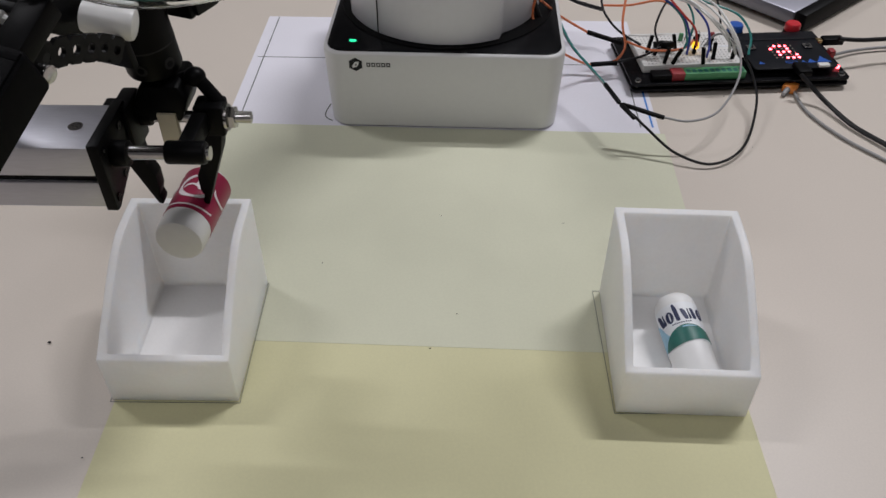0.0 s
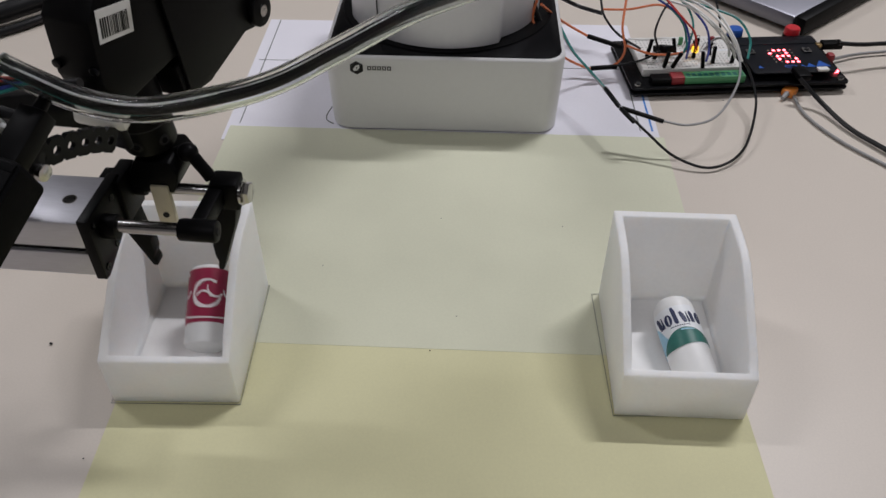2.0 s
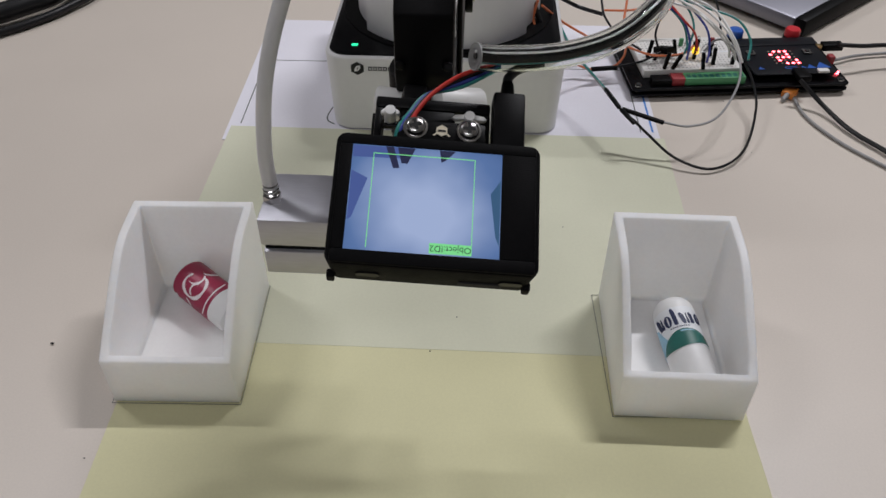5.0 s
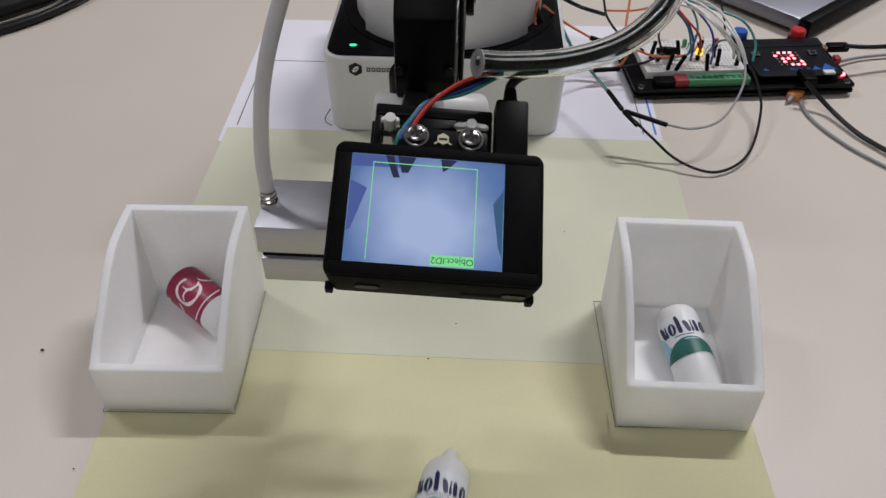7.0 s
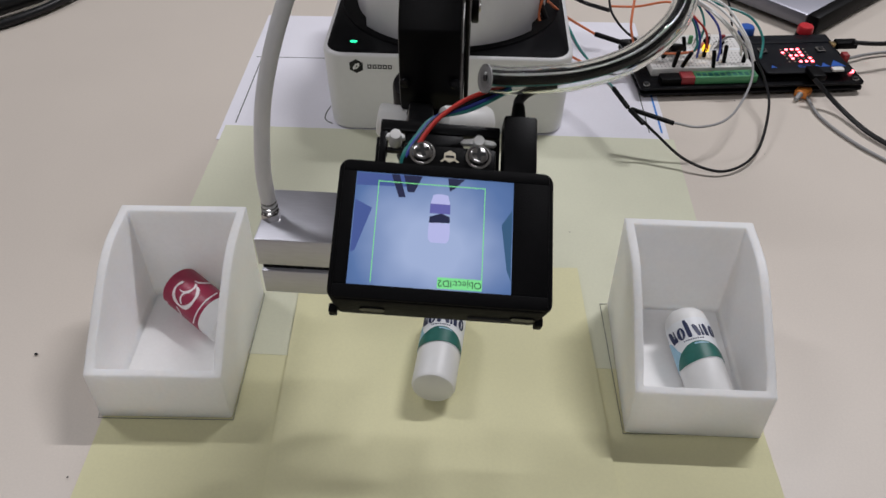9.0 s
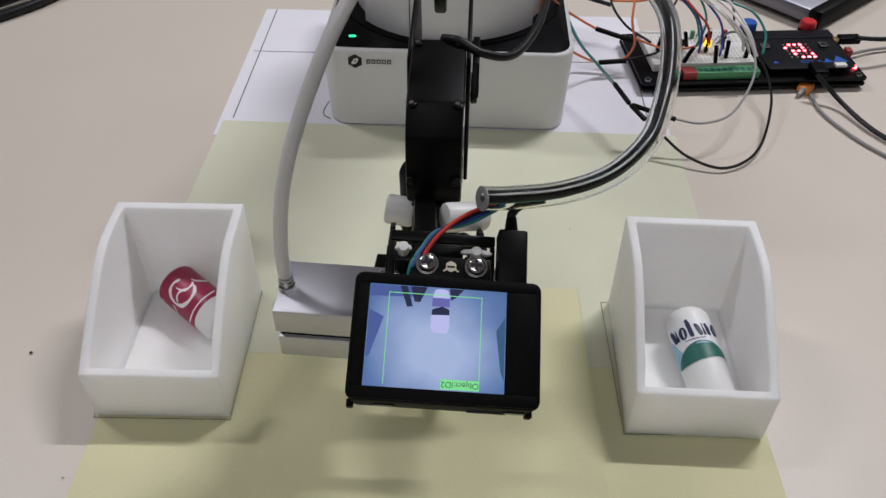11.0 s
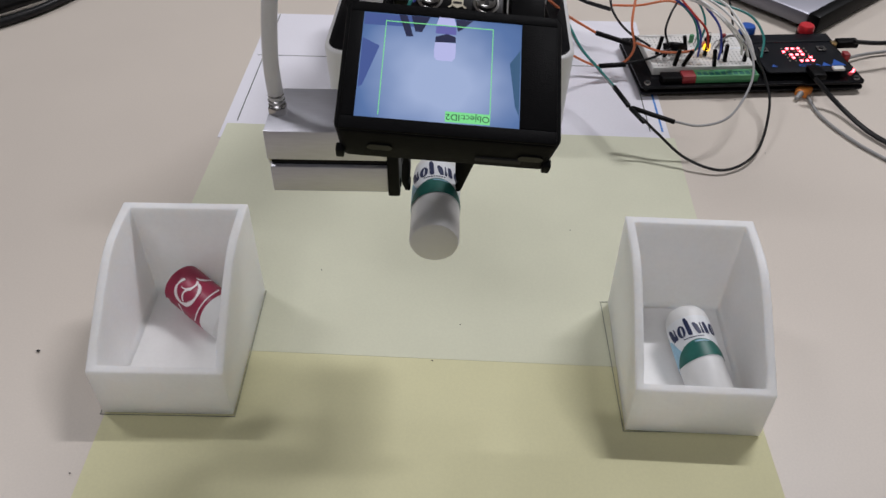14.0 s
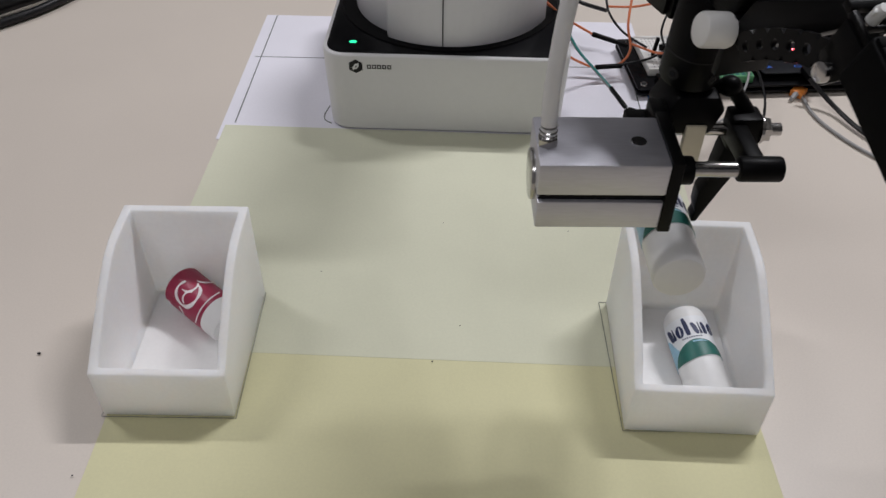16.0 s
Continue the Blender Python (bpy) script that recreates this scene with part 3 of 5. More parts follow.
def robot():
    t = thing("robot_arm", "white desktop robot arm with black links on a square base", "robot arm", pose(*COLUMN, 0.0006))
    h = 0.0787
    bm = prism(rounded(-h, h, -h, h, 0.014), -0.0019, 0.0525, "z")
    rim = [e for e in bm.edges if all(v.co.z > 0.05 for v in e.verts)]
    bmesh.ops.bevel(bm, geom=rim, offset=0.0022, segments=3, affect="EDGES", profile=0.5)
    for v in bm.verts:
        v.co.x *= 0.975 + 0.025 * v.co.z / 0.0525
        v.co.y *= 0.985 + 0.015 * v.co.z / 0.0525
    shell = part("base_shell", bm, BASE_WHITE, t, "satin white square base shell")
    part("foot_rim", prism(rounded(-0.074, 0.074, -0.074, 0.074, 0.012), -0.0031, -0.0019, "z"), BLACK, t)
    part("top_panel", prism(rounded(-h + 0.0028, h - 0.0028, -h + 0.0028, h - 0.0028, 0.0115), 0.0520, 0.0532, "z", 0.0003), BLACK_GLOSS, t, "glossy black top panel")
    part("status_light", prism(rounded(-0.0618, -0.0572, -0.0645, -0.0617, 0.0013), 0.0531, 0.0535, "z"), LED_GREEN, t, "lit green status light")
    # maker's mark as plain shapes: a hexagon ring, a slanted bar, five small blocks
    y = -0.0788
    hexa = [(-0.0565 + 0.0048 * math.cos(radians(60 * k + 30)), 0.0447 + 0.0048 * math.sin(radians(60 * k + 30))) for k in range(6)]
    part("maker_mark", prism(hexa, y, y - 0.0001, "y"), DARK, shell, "black hexagon mark")
    part("mark_bar", prism([(-0.0588, 0.0438), (-0.0570, 0.0464), (-0.0546, 0.0470), (-0.0544, 0.0452), (-0.0560, 0.0430), (-0.0584, 0.0424)], y - 0.0001, y - 0.0002, "y"), BASE_WHITE, shell)
    part("mark_bar", prism([(-0.0570, 0.0442), (-0.0562, 0.0455), (-0.0556, 0.0452), (-0.0564, 0.0440)], y - 0.0002, y - 0.0003, "y"), DARK, shell)
    for k in range(5):
        x = -0.0494 + k * 0.0032
        b = None
        for a in ((x, x + 0.0006, 0.0433, 0.0461), (x + 0.0018, x + 0.0024, 0.0433, 0.0461), (x, x + 0.0024, 0.0455, 0.0461), (x, x + 0.0024, 0.0433, 0.0439)):
            b = box(a[0], a[1], y - 0.0001, y, a[2], a[3], bm=b)
        part("mark_block", b, DARK, shell)
    part("turret_ring", lathe([(0.071, 0.0530), (0.0735, 0.0531), (0.0735, 0.0541), (0.071, 0.0542)], 64, "z"), BLACK, t)

    for ob in t.children:
        ob.location = BASE_SHIFT
    turret = part("turret", prism(sector(0.0695, 0.0640, 54), 0.0545, 0.112, "z", 0.0006), TURRET_WHITE, t, "white rotating turret shell")
    part("turret_seam", box(-0.0233, -0.0230, -0.0668, -0.0630, 0.0548, 0.1118), DARK, turret)
    part("turret_cap", prism(sector(0.060, 0.058, 50), 0.112, 0.118, "z", 0.001), BLACK, turret)
    part("shoulder_plate", prism([(-0.03, 0.118), (0.03, 0.118), (0.022, 0.155), (-0.022, 0.155)], -0.034, -0.026, "x", 0.001), TURRET_WHITE, turret)
    part("shoulder_plate", prism([(-0.03, 0.118), (0.03, 0.118), (0.022, 0.155), (-0.022, 0.155)], 0.026, 0.034, "x", 0.001), TURRET_WHITE, turret)
    # links: local z runs along the link
    rear = part("rear_arm", box(-0.020, 0.020, -0.016, 0.016, -0.012, REAR + 0.012, 0.006), TURRET_WHITE, t, "white rear arm")
    part("joint_cap", cyl((-0.0225, 0, REAR), (0.0225, 0, REAR), 0.013, seg=28), BLACK, rear)
    fore = part("forearm", box(-0.0006, 0.0044, -0.0070, 0.0070, 0.0, FORE - 0.002, 0.0012), BLACK_METAL, t, "black aluminium forearm")
    part("link_rod", cyl((0.0155, -0.006, 0.0), (0.0155, -0.006, FORE - 0.012), 0.0011, seg=12), BLACK, fore)
    part("cable_clip", prism([(-0.002, 0), (0.002, 0), (0.003, 0.012), (0.001, 0.02), (-0.002, 0.018)], 0.0150, 0.018, "x", 0.0005), BLACK, fore)
    return t, turret, rear, fore


robot_thing, turret, rear_arm, forearm = robot()

WRIST_Z0 = 0.0036
HOLD_Y, HOLD_Z, CAN_IN = 0.0547, -0.0615, 0.0

# ---- wrist head: origin on the axis of the tool servo, -y outward ----


def wrist():
    t = thing("wrist_head", "black wrist head with tool servo and barcode sticker", "robot wrist")
    S = WRIST_Z0
    servo = part("servo_can", cyl((0, 0, S), (0, 0, S + 0.034), 0.0104, seg=36, bevel=0.0012), BLACK, t, "black round servo can")
    part("shaft", cyl((0, 0, S - 0.004), (0, 0, S + 0.001), 0.0048, seg=24), STEEL, t)
    part("seam_ring", lathe([(0.0104, S + 0.0118), (0.01052, S + 0.0119), (0.01052, S + 0.0124), (0.0104, S + 0.0125)], 36, "z"), DARK, servo)
    for a, z in ((285, 0.0055), (285, 0.0205), (205, 0.0055), (345, 0.0055)):
        c, d = math.cos(radians(a)), math.sin(radians(a))
        part("screw_recess", cyl((0.0098 * c, 0.0098 * d, S + z), (0.0106 * c, 0.0106 * d, S + z), 0.0023, seg=18), DARK, servo)
        part("set_screw", cyl((0.0098 * c, 0.0098 * d, S + z), (0.01075 * c, 0.01075 * d, S + z), 0.0013, seg=6), BLACK_GLOSS, servo)
    body = part("housing", prism([(-0.012, S + 0.033), (0.012, S + 0.033), (0.024, S + 0.030), (0.030, S + 0.040), (0.030, S + 0.072), (0.024, S + 0.076), (-0.009, S + 0.075), (-0.018, S + 0.066), (-0.0215, S + 0.046), (-0.020, S + 0.038)], -0.0058, 0.0136, "x", 0.0010), BLACK, t, "black wrist housing")
    cheek = [(0.014, S + 0.016), (0.026, S + 0.014), (0.054, S + 0.0190), (0.064, S + 0.0160), (0.0715, S + 0.021), (0.072, S + 0.034), (0.072, S + 0.062), (0.064, S + 0.074), (0.018, S + 0.072), (0.014, S + 0.060)]
    for x in (-0.0076, 0.0138):
        part("side_plate", prism(cheek, x, x + 0.0016, "x", 0.0005), BLACK_METAL, t, "black side plate")
    part("inner_block", box(-0.0058, 0.0136, 0.012, 0.027, S + 0.015, S + 0.0295, 0.001), BLACK, t)
    part("neck_plate", box(-0.0062, 0.0122, -0.0215, -0.0185, S + 0.016, S + 0.0375, 0.0006), BLACK_METAL, t, "black plate below the housing")
    part("pivot", cyl((0.0155, 0.064, S + 0.0235), (0.0185, 0.064, S + 0.0235), 0.0068, seg=28, bevel=0.0006), BLACK, t)
    part("pivot_screw", cyl((0.0185, 0.064, S + 0.0235), (0.0192, 0.064, S + 0.0235), 0.0024, seg=20), STEEL, t)
    part("ribbon_cable", tube([(0.0050, 0.026, S + 0.0755), (0.0110, 0.0225, S + 0.0770), (0.0200, 0.0195, S + 0.0740), (0.0310, 0.0250, S + 0.0700), (0.0400, 0.0450, S + 0.0680), (0.0450, 0.0700, S + 0.0640)], 0.0016, 10), W_BLACK, t, "black cable looping off the housing")
    part("rod_end", prism([(0.004, S + 0.066), (0.009, S + 0.064), (0.016, S + 0.068), (0.030, S + 0.070), (0.030, S + 0.074), (0.014, S + 0.074)], 0.0160, 0.0185, "x", 0.0005), BLACK, t)
    tilt = Matrix.Translation((0.0137, -0.0075, S + 0.061)) @ Matrix.Rotation(radians(90), 4, "Z") @ Matrix.Rotation(radians(90), 4, "X") @ Matrix.Rotation(radians(-16), 4, "Z") @ Matrix.Scale(1.3, 4)
    for x in (-0.0038, 0.0116):
        for y, z in ((0.0215, 0.0757), (-0.0100, 0.0740)):
            bolt = part("bolt", cyl((x, y, S + z), (x, y, S + z + 0.0012), 0.0018, seg=16, bevel=0.0004), BLACK_GLOSS, body, "glossy black cap bolt")
            part("bolt_socket", cyl((x, y, S + z + 0.0011), (x, y, S + z + 0.0013), 0.0009, seg=6), STEEL, bolt)
        part("front_bolt", cyl((x, -0.0208, S + 0.0500), (x, -0.0222, S + 0.0500), 0.0018, seg=16, bevel=0.0004), BLACK_GLOSS, body)
    stick = part("barcode_sticker", box(-0.0062, 0.0062, -0.0042, 0.0042, 0, 0.0002, m=tilt), STICKER, body, "white barcode sticker")
    b, x = None, -0.0052
    random.seed(5)
    while x < 0.0050:
        w = random.choice((0.00018, 0.0003, 0.0005))
        b = box(x, x + w, -0.0030, 0.0020, 0.0002, 0.0003, bm=b, m=tilt)
        x += w + random.choice((0.0002, 0.0003, 0.0004))
    part("barcode_bars", b, DARK, stick)
    return t


# ---- gripper: fingertips hold at (0.003, 0.053, -0.060) ----
def gripper():
    t = thing("air_gripper", "pneumatic gripper with aluminium cylinder block and black jaws", "gripper")
    body = part("cylinder_block", box(-0.0575, -0.0160, 0.0155, 0.0430, -0.0290, -0.0182, 0.0006), ALU, t, "brushed aluminium cylinder block")
    part("upper_block", box(-0.0580, -0.0160, 0.0150, 0.0432, -0.0150, -0.0030, 0.0007), ALU, body)
    part("slot", box(-0.0570, -0.0162, 0.0172, 0.0415, -0.0183, -0.0149), BLACK_GLOSS, body, "dark sensor slot")
    part("end_cap", cyl((-0.0592, 0.029, -0.0165), (-0.0570, 0.029, -0.0165), 0.0088, seg=28, bevel=0.0004), STEEL, body)
    part("port_hole", cyl((-0.0245, 0.0285, -0.0032), (-0.0245, 0.0285, -0.0027), 0.0022, seg=20), DARK, body)
    part("port_ring", lathe([(0.0021, 0), (0.0026, 0), (0.0026, 0.0003), (0.0021, 0.0003)], 24, "z"), STEEL, body).matrix_basis = pose(-0.0245, 0.0285, -0.0030)
    fit = part("hose_fitting", cyl((-0.0545, 0.0270, -0.003), (-0.0545, 0.0270, -0.0005), 0.0034, seg=6), STEEL, t, "steel hose fitting")
    part("barb", lathe([(0.0026, 0.0), (0.0030, 0.001), (0.0022, 0.0018), (0.0030, 0.0028), (0.0022, 0.0036), (0.0028, 0.0046), (0.0020, 0.0062)], 20, "z"), STEEL, fit).matrix_basis = pose(-0.0545, 0.0270, -0.0006)
    part("air_hose", tube([(-0.0545, 0.0270, 0.001), (-0.0545, 0.0280, 0.020), (-0.0515, 0.0330, 0.045), (-0.0440, 0.0420, 0.070), (-0.0330, 0.0560, 0.095), (-0.0180, 0.0760, 0.117), (0.0000, 0.1020, 0.132)], 0.0027, 16, 8, inner=0.0017), SILICONE, t, "translucent silicone air hose")
    plate = [(0.0148, -0.0020), (0.0445, -0.0015), (0.0455, -0.0200), (0.0220, -0.0292), (0.0178, -0.0308), (0.0150, -0.0303)]
    part("end_plate", prism(plate, -0.0162, -0.0120, "x", 0.0005), BLACK_METAL, t, "black end plate")
    part("end_flange", box(-0.0165, -0.0105, 0.0400, 0.0560, -0.0230, -0.0030, 0.0008), BLACK_METAL, t)
    for y, z, r in ((0.0245, -0.0115, 0.0048), (0.0520, -0.0135, 0.0036)):
        part("rod_bush", cyl((-0.0122, y, z), (-0.0062, y, z), r, seg=24, bevel=0.0006), BLACK, t)
    part("rod", cyl((-0.012, 0.0245, -0.0110), (0.0230, 0.0245, -0.0110), 0.0026, seg=28), STEEL, t, "polished steel guide rod")
    part("rod", cyl((-0.012, 0.0520, -0.0135), (0.0320, 0.0520, -0.0135), 0.0023, seg=24, bevel=0.0003), STEEL, t, "polished steel piston rod")
    for y, z in ((0.0185, -0.0265), (0.0345, -0.0060), (0.0400, -0.0215), (0.0290, -0.0235), (0.0180, -0.0060)):
        part("plate_bolt", cyl((-0.0121, y, z), (-0.0116, y, z), 0.0016, seg=14), BLACK_GLOSS, t)
        part("bolt_socket", cyl((-0.0117, y, z), (-0.01155, y, z), 0.0008, seg=6), DARK, t)
    # fixed jaw behind the end plate: hooked tip with a gripping notch
    jaw = [(0.0147, -0.0190), (0.0127, -0.0346), (0.0103, -0.0400), (0.0103, -0.0470), (0.0112, -0.0500), (0.0103, -0.0525), (0.0106, -0.0548), (0.0125, -0.0546), (0.0179, -0.0397), (0.0222, -0.0284), (0.0242, -0.0190)]
    def taper(bm):
        for v in bm.verts:
            k = max(0.0, min(1.0, (-0.020 - v.co.z) / 0.035))
            v.co.y = 0.0525 + (v.co.y - 0.0525) * (1 - 0.35 * k)
        return bm
    part("fixed_jaw", taper(prism([(-p[0], p[1]) for p in jaw], 0.0480, 0.0570, "y", 0.0005)), BLACK, t, "black hooked fixed jaw")
    part("jaw_root", box(-0.0240, -0.0150, 0.0440, 0.0565, -0.0240, -0.0080, 0.0008), BLACK, t)
    # holder between servo and gripper
    part("mount_block", prism([(-0.0116, -0.0140), (-0.0126, -0.0090), (-0.0075, 0.0010), (0.0068, 0.0010), (0.0096, -0.0045), (0.0060, -0.0140)], 0.0490, 0.0700, "y", 0.0012), BLACK, t, "black mount block under the servo")
    part("mount_tab", box(-0.0030, 0.0042, 0.0478, 0.0506, -0.0285, -0.0100, 0.0004), BEIGE, t, "ivory plastic tab")
    part("tab_hole", cyl((0.0008, 0.0479, -0.0240), (0.0008, 0.0474, -0.0240), 0.0013, seg=16), DARK, t)
    part("mount_knuckle", ball((0.0118, 0.0570, 0.0010), 0.0042, squash=(1, 1, 0.9)), BLACK, t)
    part("mount_arm", tube([(0.0060, 0.0590, -0.0010), (0.0118, 0.0570, 0.0010), (0.0165, 0.0555, -0.0040), (0.0205, 0.0540, -0.0090)], 0.0026, 10), BLACK, t)
    # sliding jaw, drawn closed on the can
    c = -0.0039
    j = part("sliding_jaw", box(0.0149 + c, 0.0262 + c, 0.0475, 0.0575, -0.0198, -0.0068, 0.0012), BLACK, t, "black sliding jaw")
    part("finger", taper(prism([(p[0] + c, p[1]) for p in jaw], 0.0480, 0.0570, "y", 0.0005)), BLACK, j, "black hooked finger")
    part("rod_boss", cyl((0.0110 + c, 0.0245, -0.0108), (0.0256 + c, 0.0245, -0.0108), 0.0043, seg=28, bevel=0.0009), BLACK, j, "round black rod boss")
    part("boss_screw", cyl((0.0256 + c, 0.0245, -0.0108), (0.0260 + c, 0.0245, -0.0108), 0.0018, seg=6), DARK, j)
    part("bridge", prism([(0.0250, -0.0080), (0.0560, -0.0090), (0.0560, -0.0175), (0.0250, -0.0150)], 0.0145 + c, 0.0205 + c, "x", 0.0010), BLACK, j)
    part("washer", cyl((0.0262 + c, 0.0520, -0.0135), (0.0272 + c, 0.0520, -0.0135), 0.0052, seg=28), STEEL, j)
    part("nut", cyl((0.0272 + c, 0.0520, -0.0135), (0.0300 + c, 0.0520, -0.0135), 0.0046, seg=6, bevel=0.0004), STEEL, j)
    return t, j


# ---- vision sensor: origin at the middle of the screen, z out of the screen ----
def vision_sensor():
    t = thing("vision_sensor", "black smart camera module with lit blue screen", "camera module")
    fr = rounded(-0.0236, 0.0292, -0.0182, 0.0180, 0.0026, 5)
    bm = prism(fr, -0.0125, 0.0004, "z")
    bmesh.ops.bevel(bm, geom=[e for e in bm.edges if all(v.co.z > 0 for v in e.verts)], offset=0.0008, segments=2, affect="EDGES", profile=0.5)
    for v in bm.verts:
        if v.co.z < -0.01:
            v.co.x = 0.0028 + (v.co.x - 0.0028) * 0.965
            v.co.y = -0.0006 + (v.co.y + 0.0006) * 0.965
    case = part("case", bm, CASE, t, "matt black plastic case")
    part("lens", cyl((0.003, 0.004, -0.0125), (0.003, 0.004, -0.0165), 0.0045, seg=24), BLACK_GLOSS, case)
    for a in ((-0.0160, 0.0), (0.0200, 0.0045)):
        part("bottom_button", prism(rounded(a[0], a[0] + 0.006, -0.0075, -0.0050, 0.0012), -0.0184, -0.0172, "y"), BLACK_GLOSS, case)
    part("memory_slot", box(0.0100, 0.0210, -0.0183, -0.0172, -0.0095, -0.0078), DARK, case)
    for x in (-0.0225, 0.0275):
        part("case_lug", box(x - 0.001, x + 0.001, -0.0188, -0.0165, -0.0122, -0.0085, 0.0004), CASE, case)
    W, H = 0.0192, 0.0144
    for a in ((-0.0224, 0.0280, -0.0178, -H), (-0.0224, 0.0280, H, 0.0170), (-0.0224, -W, -H, H), (W, 0.0280, -H, H)):
        part("front_frame", box(*a, 0.0002, 0.0012, 0.0003), CASE, case)
    s = part("screen", box(-W, W, -H, H, 0.0006, 0.0008), SCREEN, t, "lit pale blue display")
    # what the display shows: gripper tips above, box edges at the sides, bottle, framing lines and a label strip
    z = 0.0008
    part("shown_block", prism([(-W + 0.0002, H - 0.0003), (-0.0065, H - 0.0003), (-0.0065, H - 0.0032), (-W + 0.0002, H - 0.0036)], z, z + 0.0001, "z"), SCREEN_SIDE, s)
    part("shown_plate", prism([(-0.0108, H - 0.0002), (-0.0088, H - 0.0002), (-0.0070, H - 0.0060), (-0.0086, H - 0.0062)], z + 0.0001, z + 0.0002, "z"), SCREEN_DARK, s)
    part("shown_jaw", prism([(-0.0078, H - 0.0002), (-0.0032, H - 0.0002), (-0.0050, H - 0.0046), (-0.0066, H - 0.0046)], z + 0.0001, z + 0.0002, "z"), SCREEN_DARK, s)
    part("shown_jaw", prism([(0.0030, H - 0.0002), (0.0072, H - 0.0002), (0.0046, H - 0.0030), (0.0036, H - 0.0036)], z + 0.0001, z + 0.0002, "z"), SCREEN_DARK, s)
    part("shown_box", prism([(-W + 0.0002, 0.0070), (-0.0148, 0.0050), (-0.0180, -0.0060), (-W + 0.0002, -0.0066)], z, z + 0.0001, "z"), SCREEN_SIDE, s)
    part("shown_box", prism([(W - 0.0002, 0.0070), (0.0165, 0.0030), (0.0180, -0.0085), (W - 0.0002, -0.0110)], z, z + 0.0001, "z"), SCREEN_TEAL, s)
    b = None
    x0, x1, y0, y1 = -0.0138, 0.0123, -0.0136, 0.0122
    for a in ((x0, x1, y1 - 0.0002, y1), (x0, x0 + 0.0002, y0, y1), (x1 - 0.0002, x1, y0, y1)):
        b = box(*a, z + 0.0002, z + 0.0003, bm=b)
    part("frame_line", b, SCREEN_GREEN, s, "thin green framing line")
    strip = part("label_strip", box(0.0018, x1, -0.0141, -0.0114, z + 0.0002, z + 0.0003), SCREEN_GREEN, s, "green label strip")
    cu = bpy.data.curves.new("label_text", "FONT")
    cu.body, cu.size, cu.align_x, cu.align_y = "Object:ID2", 0.0023, "CENTER", "CENTER"
    tx = new("label_text", cu)
    tx.parent = strip
    tx.matrix_basis = pose((0.0018 + x1) / 2, -0.01275, z + 0.00035, 0, 0, 180)
    cu.materials.append(SCREEN_TEXT)
    # the bottle on the display, in five slices from its foot to its label
    icon = []
    slices = (("shown_foot", [(-0.0018, -0.0013), (0.0018, -0.0013), (0.0025, -0.0004), (0.0026, 0.0013), (-0.0026, 0.0013), (-0.0025, -0.0004)], SCREEN_PALE),
              ("shown_body", [(-0.0026, -0.0013), (0.0026, -0.0013), (0.0025, 0.0013), (-0.0025, 0.0013)], SCREEN_PALE),
              ("shown_band", [(-0.0025, -0.0013), (0.0025, -0.0010), (0.0024, 0.0005), (0.0004, 0.0013), (-0.0024, 0.0003)], SCREEN_DARK),
              ("shown_label", [(-0.0025, -0.0013), (0.0025, -0.0013), (0.0024, 0.0013), (-0.0024, 0.0013)], SCREEN_LABEL),
              ("shown_shoulder", [(-0.0024, -0.0013), (0.0024, -0.0013), (0.0018, 0.0010), (0.0008, 0.0013), (-0.0008, 0.0013), (-0.0018, 0.0010)], SCREEN_PALE))
    for k, (nm, poly, m) in enumerate(slices):
        zk = z + 0.00010 + 0.00001 * k
        icon.append(part(nm, prism(poly, zk, zk + 0.00004, "z"), m, s, "part of the bottle shown on the display"))
    # bracket above the case
    br = part("bracket", box(-0.0150, 0.0165, 0.0312, 0.0345, -0.0105, -0.0080, 0.0006), BLACK_METAL, t, "black metal bracket")
    for a in ((-0.0150, -0.0130), (-0.0065, 0.0070), (0.0150, 0.0165)):
        part("bracket_post", box(*a, 0.0195, 0.0311, -0.0105, -0.0083, 0.0004), BLACK_METAL, br)
    part("bracket_rail", box(-0.0129, 0.0149, 0.0255, 0.0266, -0.0104, -0.0085, 0.0003), BLACK_METAL, br)
    part("bracket_lip", box(-0.0085, 0.0150, 0.0175, 0.0252, -0.0085, -0.0032, 0.0006), BLACK_METAL, t)
    for x in (-0.0037, 0.0105):
        s1 = part("screw", lathe([(0.0027, 0.0), (0.0027, 0.0008), (0.0024, 0.0013), (0.0017, 0.0016), (0.0001, 0.0017)], 28, "z"), STEEL, t, "steel cross-head screw")
        s1.matrix_basis = pose(x, 0.0226, -0.0028, 0, 0, 18 if x < 0 else 4)
        part("cross_slot", box(-0.0017, 0.0017, -0.00045, 0.00045, 0.0012, 0.00175, bm=box(-0.00045, 0.00045, -0.0017, 0.0017, 0.0012, 0.00176)), DARK, s1)
        part("washer", lathe([(0.0026, -0.0003), (0.0033, -0.0003), (0.0033, 0.0001), (0.0026, 0.0002)], 28, "z"), STEEL, s1)
    hexa = [(0.0033 + 0.0017 * math.sin(radians(60 * k)), 0.0222 + 0.0017 * math.cos(radians(60 * k))) for k in range(6)]
    em = part("emblem", prism(hexa, -0.0032, -0.0029, "z"), BEIGE, t, "ivory printed hexagon emblem")
    part("emblem_bar", box(0.0022, 0.0044, 0.0218, 0.0224, -0.0029, -0.0028), DARK, em)
